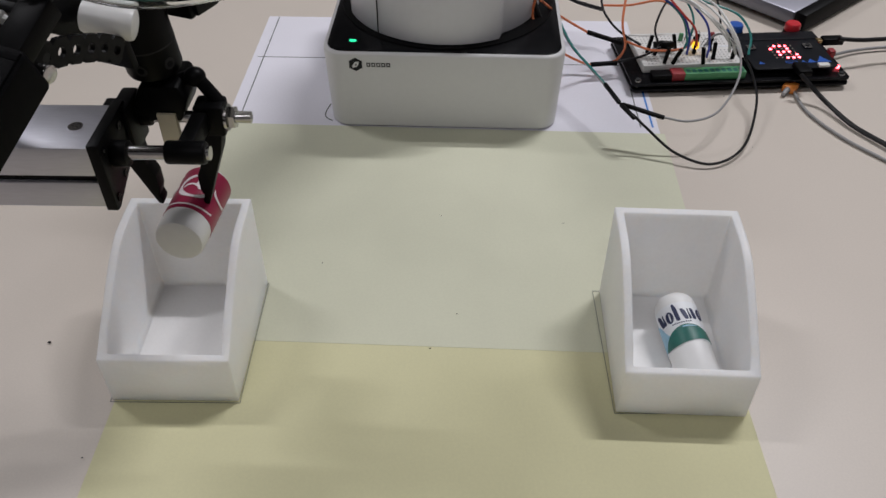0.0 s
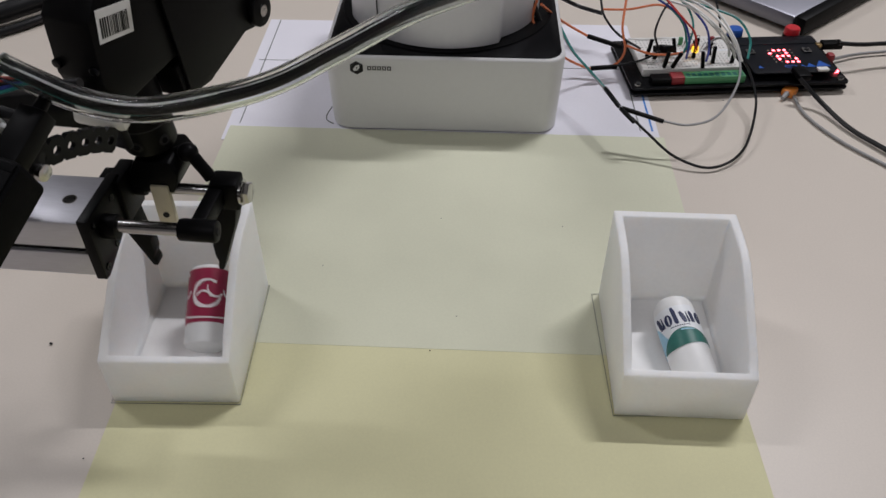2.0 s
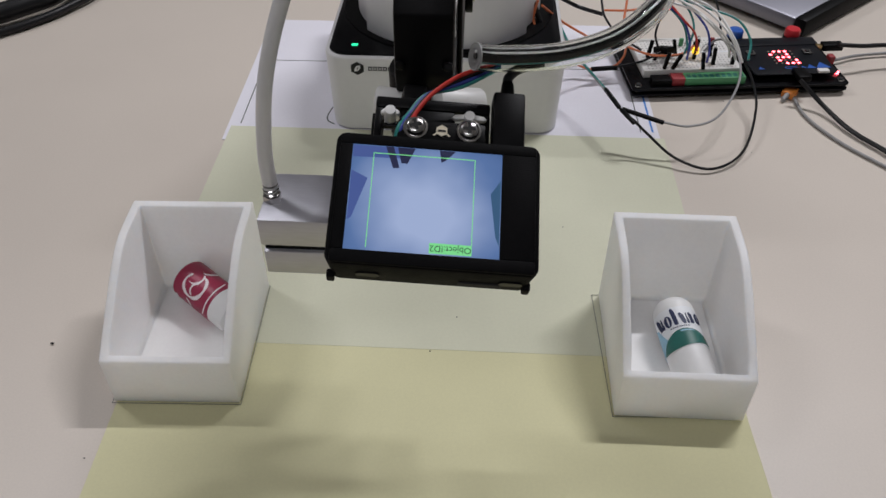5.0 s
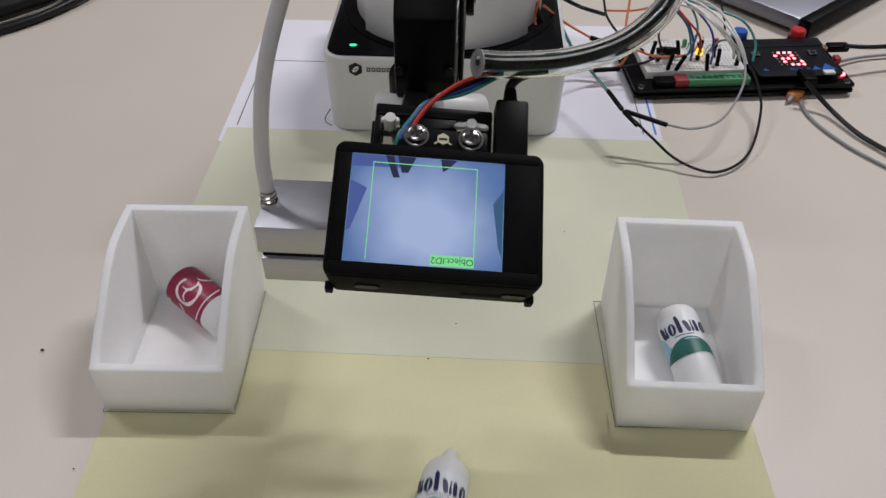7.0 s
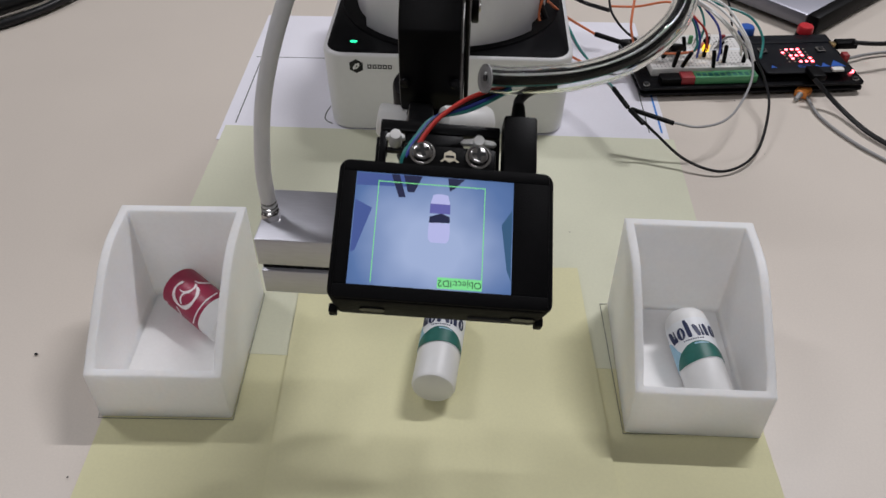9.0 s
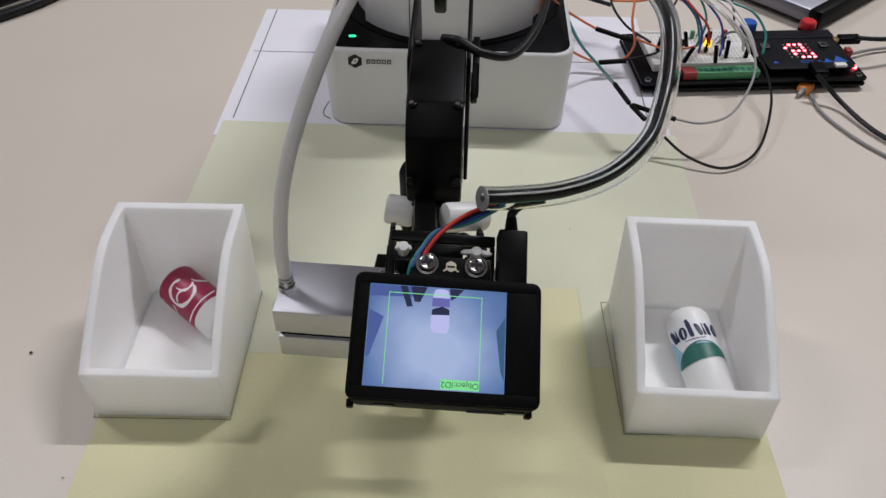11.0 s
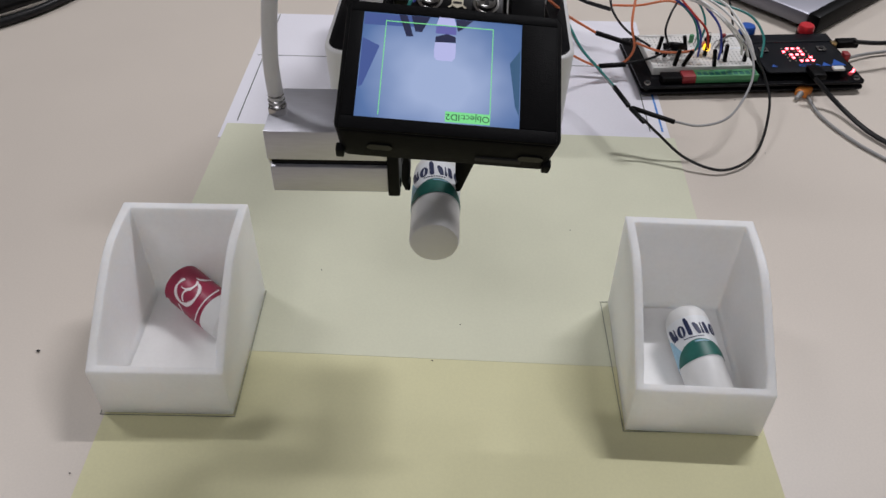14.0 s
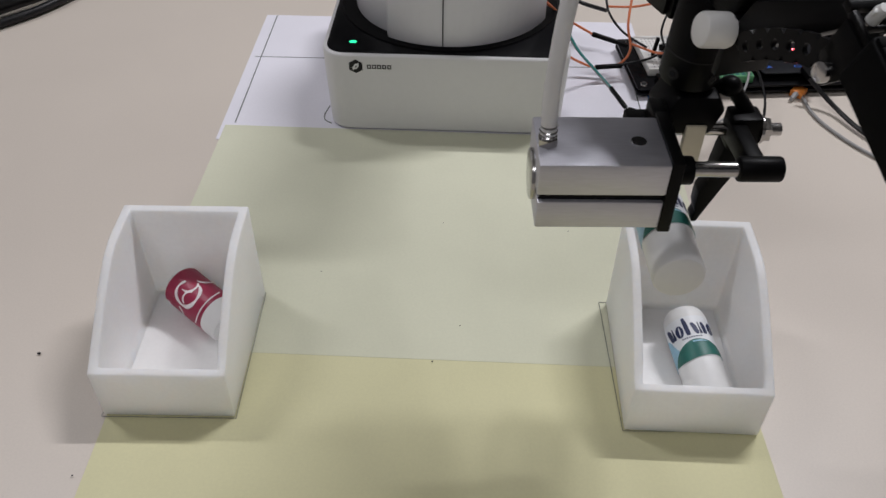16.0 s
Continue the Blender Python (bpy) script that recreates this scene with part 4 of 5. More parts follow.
    part("emblem_foot", prism([(0.0009, 0.0208), (0.0014, 0.0206), (0.0022, 0.0213), (0.0044, 0.0213), (0.0052, 0.0206), (0.0057, 0.0208), (0.0046, 0.0217), (0.0020, 0.0217)], -0.0032, -0.0030, "z"), BEIGE, em)
    for x, wide in ((0.0106, 0.0048), (-0.0108, 0.0026)):
        nut = part("wing_nut", lathe([(0.0017, -0.0085), (0.0017, -0.0050), (0.0014, -0.0036), (0.0001, -0.0035)], 18, "z"), NYLON, t, "white nylon wing nut")
        nut.matrix_basis = pose(x, 0.0278, 0)
        part("wing", prism([(-wide, -0.0003), (-wide * 0.8, -0.0008), (-0.0013, -0.0006), (0.0013, -0.0006), (wide * 0.8, -0.0008), (wide, -0.0003), (wide * 0.8, 0.0006), (0.0014, 0.0009), (0.0008, 0.0017), (-0.0008, 0.0017), (-0.0014, 0.0009), (-wide * 0.8, 0.0006)], -0.0062, -0.0045, "z", 0.0003), NYLON, nut)
    plug = part("usb_plug", box(0.0166, 0.0252, 0.0170, 0.0345, -0.0075, -0.0010, 0.0008), BLACK, t, "black cable plug")
    part("strain_relief", cyl((0.0206, 0.0344, -0.0042), (0.0206, 0.0390, -0.0042), 0.0021, 0.0016, seg=16), BLACK, plug)
    part("plug_cable", tube([(0.0206, 0.0385, -0.0042), (0.0208, 0.0408, -0.0040), (0.0235, 0.0432, -0.0030), (0.0300, 0.0450, -0.0015)], 0.0014, 10), W_BLACK, plug)
    for k, m in enumerate((W_RED, W_BLACK, W_BLUE, W_GREEN)):
        d = 0.0008 * k
        part("sensor_wire", tube([(-0.0066 - d, 0.0180, -0.0050), (-0.0058 - d, 0.0225, -0.0035), (-0.0030 - d, 0.0280, -0.0020 - d), (0.0010 - d, 0.0330, -0.0010 - d), (0.0080, 0.0385 - d, -0.0005 - d), (0.0180, 0.0432 - d * 0.6, -0.001)], 0.0006, 8), m, t)
    # standoffs and slotted strap that carry the bracket
    part("standoff", cyl((-0.0185, 0.0610, -0.0560), (-0.0080, 0.0600, -0.0560), 0.0055, seg=28, bevel=0.0014), NYLON, t, "thick white nylon standoff")
    part("standoff", cyl((0.0020, 0.0520, -0.0390), (0.0170, 0.0560, -0.0440), 0.0052, seg=28, bevel=0.0014), NYLON, t, "thick white nylon standoff")
    # curved straps with a row of round holes, from the bracket back to the neck
    for x in (-0.0158, 0.0140):
        sp = part("slotted_strap", holed_strap([(0.0245, -0.0190), (0.0315, -0.0245), (0.0380, -0.0318), (0.0437, -0.0395), (0.0475, -0.0465)], 0.0042, x, x + 0.0016, 6), BLACK_METAL, t, "black curved strap with round holes", smooth=0)
        part("strap_arm", prism([(0.0195, -0.0100), (0.0300, -0.0100), (0.0285, -0.0215), (0.0215, -0.0260), (0.0190, -0.0200)], x, x + 0.0016, "x", 0.0003), BLACK_METAL, sp)
        part("strap_screw", cyl((x - 0.0020, 0.0232, -0.0222), (x + 0.0042, 0.0232, -0.0222), 0.0028, seg=18, bevel=0.0006), STEEL, sp)
    part("neck", prism([(0.0280, -0.0090), (0.0350, -0.0090), (0.0600, -0.0420), (0.0600, -0.0560), (0.0520, -0.0560)], -0.0085, -0.0010, "x", 0.0008), BLACK_METAL, t, "black neck to the wrist")
    return t, icon


def cable_hose():
    """Clear hose with the sensor's wires in it, carried along by the sensor."""
    t = thing("clear_cable_hose", "clear vinyl hose with dark wires running inside", "hose")
    path = [(0.0105, 0.0410, 0.0045), (0.0190, 0.0432, 0.0015), (0.0350, 0.0470, 0.0), (0.0500, 0.0540, 0.0), (0.0620, 0.0670, -0.002), (0.0690, 0.0830, -0.008), (0.0745, 0.1040, -0.013), (0.0780, 0.1300, -0.023), (0.0790, 0.1620, -0.045)]
    tu = part("hose", tube(path, 0.0036, 20, 10, inner=0.0031), CLEAR, t, "clear vinyl hose")
    part("hose_rim", lathe([(0.0026, 0), (0.0037, 0.0001), (0.0037, 0.0005), (0.0026, 0.0006), (0.0026, 0)], 28, "y"), W_GREY, tu).matrix_basis = Matrix.Translation(path[0]) @ (Vector(path[1]) - Vector(path[0])).to_track_quat("Y", "Z").to_matrix().to_4x4()
    for k, (m, r) in enumerate(((W_BLACK, 0.0020), (W_BLACK, 0.0009), (W_GREEN, 0.0005), (W_BLACK, 0.0007), (W_WHITE, 0.0004))):
        off = Vector((0, 0.0006 * math.cos(k * 1.9) * (1 + k / 2), 0.0006 * math.sin(k * 1.9) * (1 + k / 2)))
        part("inner_wire", tube([Vector(p) + off for p in path], r, 8, 8), m, t)
    return t


sensor, shown_bottle = vision_sensor()
hose = cable_hose()
grip, sliding_jaw = gripper()
head = wrist()


# ---- controller board ----
def controller():
    t = thing("controller_board", "black controller board with breadboard, terminals and lit red lights", "circuit board", pose(0.1335, 0.0440, 0.0006, 0, 0, 6.0) @ Matrix.Diagonal((1, 1, 0.70, 1)))
    part("lower_plate", prism(rounded(0, 0.160, 0, 0.072, 0.003), 0.0035, 0.0060, "z", 0.0003), BLACK_GLOSS, t)
    up = part("upper_plate", prism(rounded(0, 0.160, 0, 0.072, 0.003), 0.0095, 0.0120, "z", 0.0003), BLACK_GLOSS, t, "black acrylic carrier plate")
    for x in (0.005, 0.155):
        for y in (0.005, 0.067):
            part("standoff", cyl((x, y, 0), (x, y, 0.0135), 0.0024, seg=16, bevel=0.0003), STEEL, t)
            part("screw_head", cyl((x, y, 0.0135), (x, y, 0.0146), 0.0018, seg=16), DARK, t)
    bb = part("breadboard", box(0.0110, 0.0840, 0.0160, 0.0650, 0.0121, 0.0205, 0.0006), BREADBOARD, t, "white solderless breadboard")
    b = None
    for i in range(24):
        for j in range(12):
            x, y = 0.0155 + i * 0.0028, 0.0190 + j * 0.0034 + (0.003 if j > 5 else 0)
            b = box(x - 0.0005, x + 0.0005, y - 0.0005, y + 0.0005, 0.0204, 0.0206, bm=b)
    tagged(part("contact_holes", b, SOCKET, bb), kind="stuff")
    part("groove", box(0.012, 0.083, 0.0405, 0.0425, 0.0205, 0.0207), LABEL_WHITE, bb)
    part("black_header", box(0.0150, 0.0290, 0.0035, 0.0125, 0.0121, 0.0185, 0.0004), BLACK, t)
    part("red_header", box(0.0292, 0.0385, 0.0035, 0.0125, 0.0121, 0.0200, 0.0004), TERM_RED, t, "dark red terminal header")
    gt = part("green_terminal", box(0.0387, 0.0830, 0.0035, 0.0125, 0.0121, 0.0200, 0.0005), TERM_GREEN, t, "green terminal block")
    for k in range(10):
        part("terminal_slot", box(0.0400 + k * 0.0043, 0.0428 + k * 0.0043, 0.0050, 0.0095, 0.0200, 0.0202), LABEL_GREEN, gt)
    ec = part("edge_connector", box(0.0900, 0.1540, 0.0480, 0.0600, 0.0121, 0.0215, 0.0006), PCB, t)
    mb = part("display_board", prism(rounded(0.0900, 0.1520, 0.0060, 0.0495, 0.003), 0.0190, 0.0206, "z", 0.0002), PCB, t, "small black board with red light matrix")
    # five by five lights; an angular figure is lit
    lit = {(0, 1), (0, 2), (0, 3), (1, 0), (1, 3), (2, 1), (2, 2), (2, 3), (3, 1), (3, 4), (4, 2), (4, 3), (4, 4)}
    for j in range(5):
        for i in range(5):
            x, y = 0.1115 + i * 0.0042, 0.0385 - j * 0.0044
            on = (j, i) in lit
            part("matrix_light", cyl((x, y, 0.0206), (x, y, 0.0212), 0.0012 if on else 0.0006, seg=12), LED_RED if on else LED_OFF, mb, "lit red light" if on else "")
    part("logo_outline", prism(rounded(0.1155, 0.1245, 0.0130, 0.0160, 0.0014), 0.0206, 0.0208, "z"), KNOB_BLUE, mb)
    part("logo_blank", prism(rounded(0.1163, 0.1237, 0.0137, 0.0153, 0.0006), 0.0208, 0.0209, "z"), PCB, mb)
    for x, s in ((0.1290, 0.0022), (0.1350, 0.0034), (0.1440, 0.0055), (0.0975, 0.0022)):
        part("blue_triangle", prism([(x - s, 0.0130), (x + s, 0.0130), (x, 0.0130 + s * 1.6)], 0.0206, 0.0208, "z"), KNOB_BLUE, mb)
    for x in (0.0970, 0.1400):
        bt = part("push_switch", box(x - 0.003, x + 0.003, 0.0330, 0.0390, 0.0206, 0.0230, 0.0003), STEEL, mb)
        part("switch_cap", cyl((x, 0.036, 0.0230), (x, 0.036, 0.0240), 0.0017, seg=14), DARK, bt)
    part("white_socket", box(0.1370, 0.1450, 0.0055, 0.0100, 0.0206, 0.0230, 0.0003), BREADBOARD, mb)
    part("power_light", box(0.1545, 0.1572, 0.0130, 0.0152, 0.0121, 0.0150, 0.0003), LED_RED, t, "lit red power light")
    for x, y, m, nm in ((0.0950, 0.0660, KNOB_BLUE, "blue"), (0.1400, 0.0650, KNOB_RED, "red")):
        k = part("push_button", cyl((x, y, 0.0121), (x, y, 0.0200), 0.0062, seg=24), BLACK, t)
        part("button_cap", lathe([(0.0058, 0.0200), (0.0060, 0.0210), (0.0058, 0.0265), (0.0050, 0.0282), (0.0001, 0.0285)], 24, "z"), m, k, nm + " round button cap").matrix_basis = pose(x, y, 0)
    sp = part("supply_plug", box(0.1560, 0.1720, 0.0425, 0.0500, 0.0160, 0.0235, 0.001), BLACK, t, "black supply plug")
    part("gold_pins", box(0.1520, 0.1562, 0.0440, 0.0485, 0.0170, 0.0215, 0.0003), BRASS, sp)
    part("red_switch", box(0.1545, 0.1590, 0.0270, 0.0330, 0.0121, 0.0215, 0.0006), TERM_RED, t)
    part("usb_plug", box(0.1180, 0.1280, -0.0045, 0.0100, 0.0205, 0.0270, 0.0014, m=pose(0, 0, -0.002)), BLACK, t, "black cable plug")
    led = part("yellow_light", lathe([(0.0026, 0.0225), (0.0027, 0.0232), (0.0024, 0.0235), (0.0024, 0.0275), (0.0018, 0.0292), (0.0001, 0.0298)], 20, "z"), LED_YELLOW, t, "lit yellow light")
    led.matrix_basis = pose(0.0530, 0.0330, 0.004)
    for dx in (-0.0012, 0.0012):
        part("light_leg", cyl((0.0530 + dx, 0.033, 0.0205), (0.0530 + dx, 0.033, 0.0270), 0.0003, seg=8), STEEL, t)
    part("sensor_chip", box(-0.0050, 0.0050, -0.0065, 0.0065, -0.003, 0.003, 0.0006, m=pose(0.031, 0.038, 0.0270, -24, 14, 32)), BLACK, t)
    for x in (0.018, 0.0225, 0.0265, 0.0325, 0.0400, 0.0520, 0.0545, 0.0640, 0.0660, 0.0780):
        y = random.uniform(0.016, 0.024) + (0.014 if random.random() < 0.3 else 0)
        part("jumper_pin", box(x - 0.0012, x + 0.0012, y - 0.0012, y + 0.0012, 0.0206, 0.0385, 0.0003, m=pose(x, y, 0.0206, random.uniform(-12, 12), random.uniform(-14, 14), 0) @ pose(-x, -y, -0.0206)), BLACK, t, "black jumper pin")
    random.seed(8)
    for k in range(12):   # bare component leads and resistors
        x, y = random.uniform(0.044, 0.080), random.uniform(0.026, 0.056)
        part("bare_lead", tube([(x, y, 0.0206), (x + 0.001, y, 0.0270), (x + 0.004, y + 0.002, 0.0290), (x + 0.006, y + 0.003, 0.0206)], 0.0003, 6, 4), STEEL, t)
    for x, y, m in ((0.060, 0.050, BLACK), (0.072, 0.052, TERM_RED), (0.048, 0.052, TERM_GREEN), (0.057, 0.046, BLACK), (0.069, 0.045, BLACK)):
        part("component", box(x - 0.0015, x + 0.0015, y - 0.0012, y + 0.0012, 0.0206, 0.0290, 0.0004), m, t)


controller()

WIRES = [
    (W_BLACK, 0.0009, [(0.2141, 0.0636, 0.0220), (0.2150, 0.0429, 0.0200), (0.2140, 0.0184, 0.0120), (0.1976, -0.0233, 0.0050), (0.1740, -0.0418, 0.0030), (0.1505, -0.0366, 0.0070), (0.1321, -0.0258, 0.0180), (0.1221, -0.0219, 0.0260)]),
    (W_GREY, 0.0008, [(0.1418, -0.0212, 0.0240), (0.1592, -0.0220, 0.0220), (0.1799, -0.0096, 0.0220), (0.1995, 0.0243, 0.0260), (0.2048, 0.0491, 0.0320), (0.2011, 0.0682, 0.0350), (0.1958, 0.0819, 0.0300), (0.1879, 0.0794, 0.0220)]),
    (W_GREEN, 0.0008, [(0.0785, 0.0713, 0.0460), (0.0876, 0.0446, 0.0380), (0.0982, 0.0265, 0.0330), (0.1081, 0.0058, 0.0300)]),
    (W_GREY, 0.0008, [(0.0767, 0.0756, 0.0460), (0.0859, 0.0487, 0.0380), (0.0963, 0.0303, 0.0330), (0.1067, 0.0073, 0.0300)]),
    (W_ORANGE, 0.0009, [(0.0602, 0.0446, 0.0750), (0.0584, 0.0461, 0.0600), (0.0646, 0.0372, 0.0500), (0.0809, 0.0511, 0.0300), (0.1045, 0.0666, 0.0120), (0.1223, 0.0744, 0.0100), (0.1306, 0.0787, 0.0200), (0.1277, 0.0868, 0.0350), (0.1302, 0.1021, 0.0500)]),
    (W_ORANGE, 0.0009, [(0.0634, 0.0468, 0.0700), (0.0810, 0.0752, 0.0450), (0.1021, 0.0820, 0.0300)]),
    (W_ORANGE, 0.0009, [(0.1322, 0.0838, 0.0220), (0.1493, 0.0716, 0.0220), (0.1693, 0.0705, 0.0240), (0.1797, 0.0801, 0.0260)]),
    (W_ORANGE, 0.0009, [(0.1174, 0.1267, 0.0300), (0.1365, 0.1171, 0.0350), (0.1569, 0.1152, 0.0400), (0.1709, 0.1168, 0.0350)]),
    (W_BLACK, 0.0009, [(0.1131, 0.1121, 0.0450), (0.1145, 0.0943, 0.0400), (0.1250, 0.0858, 0.0300), (0.1412, 0.0752, 0.0240)]),
    (W_BLACK, 0.0008, [(0.1609, 0.0988, 0.0500), (0.1536, 0.0858, 0.0450), (0.1502, 0.0789, 0.0350), (0.1532, 0.0746, 0.0260)]),
    (W_GREEN, 0.0008, [(0.1415, 0.0902, 0.0600), (0.1554, 0.0831, 0.0550), (0.1705, 0.0832, 0.0400), (0.1740, 0.0712, 0.0260)]),
    (W_GREEN, 0.0009, [(0.1693, 0.0931, 0.0550), (0.1882, 0.0907, 0.0500), (0.2083, 0.0838, 0.0450), (0.2172, 0.0732, 0.0350), (0.2149, 0.0605, 0.0260)]),
    (W_GREEN, 0.0008, [(0.1619, 0.0912, 0.0600), (0.1730, 0.0854, 0.0500), (0.1759, 0.0746, 0.0400), (0.1704, 0.0668, 0.0260)]),
    (W_BLUE, 0.0008, [(0.1482, 0.0812, 0.0600), (0.1652, 0.0760, 0.0500), (0.1729, 0.0693, 0.0360), (0.1720, 0.0622, 0.0240)]),
    (W_BLUE, 0.0008, [(0.1717, 0.0839, 0.0550), (0.1831, 0.0693, 0.0450), (0.1882, 0.0686, 0.0300), (0.1855, 0.0587, 0.0240)]),
    (W_WHITE, 0.0009, [(0.1595, 0.0892, 0.0600), (0.1761, 0.0750, 0.0550), (0.1923, 0.0654, 0.0450), (0.2033, 0.0655, 0.0320), (0.2072, 0.0638, 0.0240)]),
    (W_WHITE, 0.0009, [(0.1656, 0.0895, 0.0600), (0.1857, 0.0800, 0.0520), (0.1973, 0.0614, 0.0450), (0.2071, 0.0569, 0.0300)]),
    (W_WHITE, 0.0009, [(0.1533, 0.0858, 0.0580), (0.1709, 0.0793, 0.0550), (0.1837, 0.0680, 0.0500), (0.1996, 0.0658, 0.0340), (0.2036, 0.0678, 0.0240)]),
    (W_WHITE, 0.0009, [(0.1717, 0.0898, 0.0600), (0.1909, 0.0820, 0.0520), (0.2028, 0.0629, 0.0400), (0.2098, 0.0562, 0.0260)]),
    (W_BLACK, 0.0008, [(0.1960, 0.1052, 0.0500), (0.1961, 0.0877, 0.0450), (0.1984, 0.0831, 0.0340)]),
    (W_RED, 0.0008, [(0.1543, 0.0815, 0.0600), (0.1665, 0.0716, 0.0500), (0.1763, 0.0703, 0.0400), (0.1806, 0.0715, 0.0260)]),
    (W_BLACK, 0.0009, [(0.1237, 0.0709, 0.0120), (0.1422, 0.0729, 0.0160), (0.1552, 0.0724, 0.0240)]),
    (W_BLACK, 0.0017, [(0.2507, 0.0481, 0.0180), (0.2662, 0.0342, 0.0060), (0.2781, 0.0069, 0.0030), (0.2947, -0.0193, 0.0030), (0.3140, -0.0553, 0.0030)]),
    (W_GREY, 0.0011, [(0.2512, 0.0556, 0.0020), (0.2532, 0.0260, 0.0015), (0.2671, -0.0051, 0.0015), (0.2898, -0.0345, 0.0015), (0.3119, -0.0622, 0.0015)]),
    (W_BLACK, 0.0017, [(0.2910, 0.0946, 0.0220), (0.3103, 0.0976, 0.0200), (0.3335, 0.1042, 0.0180), (0.3950, 0.1146, 0.0150)]),
    # Not a cable: grey strand drawn for the black supply cable's shadow.
    (W_GREY, 0.0012, [(0.2964, 0.1045, 0.0040), (0.3173, 0.1145, 0.0030), (0.3447, 0.1204, 0.0030), (0.4064, 0.1297, 0.0030)]),
    (W_BLACK, 0.002, [(0.0555, 0.0487, 0.0750), (0.0600, 0.0486, 0.0650), (0.0647, 0.0481, 0.0550), (0.0708, 0.0457, 0.0500)]),
    (W_BLACK, 0.0016, [(0.0826, 0.1266, 0.0400), (0.0993, 0.1319, 0.0300), (0.1167, 0.1198, 0.0300)]),
]
SLEEVES = [
    (BLACK, 0.0014, (0.1021, 0.0820, 0.0300), (0.1282, 0.0772, 0.0240)),
    (BLACK, 0.0014, (0.1053, 0.0666, 0.0120), (0.1249, 0.0701, 0.0120)),
    (BLACK, 0.0012, (0.1070, 0.0087, 0.0300), (0.1146, -0.0117, 0.0280)),
    (BLACK, 0.0012, (0.1152, -0.0131, 0.0280), (0.1227, -0.0266, 0.0260)),
    (BLACK, 0.0012, (0.1160, -0.0131, 0.0280), (0.1424, -0.0219, 0.0240)),
]



def wires():
    names = {W_BLACK: "black", W_GREY: "grey", W_GREEN: "teal", W_ORANGE: "orange", W_BLUE: "dark blue", W_WHITE: "white", W_RED: "red"}
    for m, r, pts in WIRES:
        thick = r > 0.001
        ob = mesh_object("cable_or_shadow" if thick else "jumper_wire", tube(pts, r, 8, 7), m)
        tagged(ob, names[m] + (" round cable or cable shadow trailing over the table" if thick else " jumper wire looping by the controller board"), "cable" if thick else "wire", "cables" if thick else "jumper wires")
    for m, r, a, b in SLEEVES:
        d = (Vector(b) - Vector(a)).normalized()
        ob = mesh_object("jumper_sleeve", box(-r, r, -r, r, 0, (Vector(b) - Vector(a)).length, 0.0004, m=Matrix.Translation(a) @ d.to_track_quat("Z", "Y").to_matrix().to_4x4()), m)
        tagged(ob, "black plastic sleeve joining jumper wires", "wire sleeve", "wire sleeves")
    o = thing("orange_connector", "orange cable connector lying on the table", "connector", pose(0.2495, 0.0560, 0.0002, 0, 0, -38))
    part("shell", box(-0.0045, 0.0045, -0.0045, 0.0060, 0, 0.0050, 0.0008), ORANGE, o)
    part("sleeve", cyl((0, -0.0040, 0.0026), (0, -0.0120, 0.0022), 0.0022, 0.0014, seg=12), W_GREY, o)


wires()


def laptop():
    t = thing("laptop", "silver laptop with black edge standing at the table's back", "laptop", pose(0.2760, 0.1500, 0.0002, 0, 0, 43))
    part("shell", box(0, 0.30, 0, 0.21, 0.004, 0.016, 0.003), SILVER, t, "silver grey shell")
    part("edge_band", box(0.0, 0.30, -0.0100, 0.0005, 0.002, 0.0168, 0.0020), BLACK, t, "black rubber edge")
    for x in (0.03, 0.27):
        for y in (0.03, 0.18):
            part("foot", cyl((x, y, 0), (x, y, 0.0042), 0.008, seg=20), BLACK, t)


laptop()


def far_cables():
    for k, pts in enumerate(([(-0.46, 0.02, 0.004), (-0.40, 0.085, 0.004), (-0.352, 0.128, 0.004), (-0.325, 0.165, 0.005), (-0.31, 0.21, 0.005), (-0.31, 0.30, 0.004)],
                             [(-0.47, 0.05, 0.010), (-0.40, 0.110, 0.010), (-0.355, 0.150, 0.012), (-0.335, 0.185, 0.012), (-0.33, 0.30, 0.006)],
                             [(-0.48, 0.09, 0.005), (-0.41, 0.140, 0.005), (-0.365, 0.172, 0.005), (-0.345, 0.205, 0.005), (-0.34, 0.32, 0.005)])):
        ob = mesh_object("cable_or_shadow", tube(pts, (0.0035, 0.008, 0.0045)[k], 12, 8), W_BLACK)
        tagged(ob, "thick black cable bundled at the table's far corner", "cable", "cables")


far_cables()


def specks():
    for x, y, r in ((-0.1905, -0.2060, 0.0010), (0.0012, -0.2022, 0.0005), (-0.062, -0.142, 0.0004), (0.014, -0.178, 0.0004), (0.0025, -0.098, 0.0003), (0.0745, -0.102, 0.0004), (-0.149, -0.272, 0.0005), (0.200, 0.045, 0.0005), (0.205, -0.0190, 0.0003)):
        ob = mesh_object("crumb", ball((0, 0, 0), r, squash=(1, 0.7, 0.5), seg=8), DARK)
        ob.matrix_basis = pose(x, y, 0.0009)
        tagged(ob, "tiny dark crumb lying on the work surface", "crumb", "crumbs")


specks()


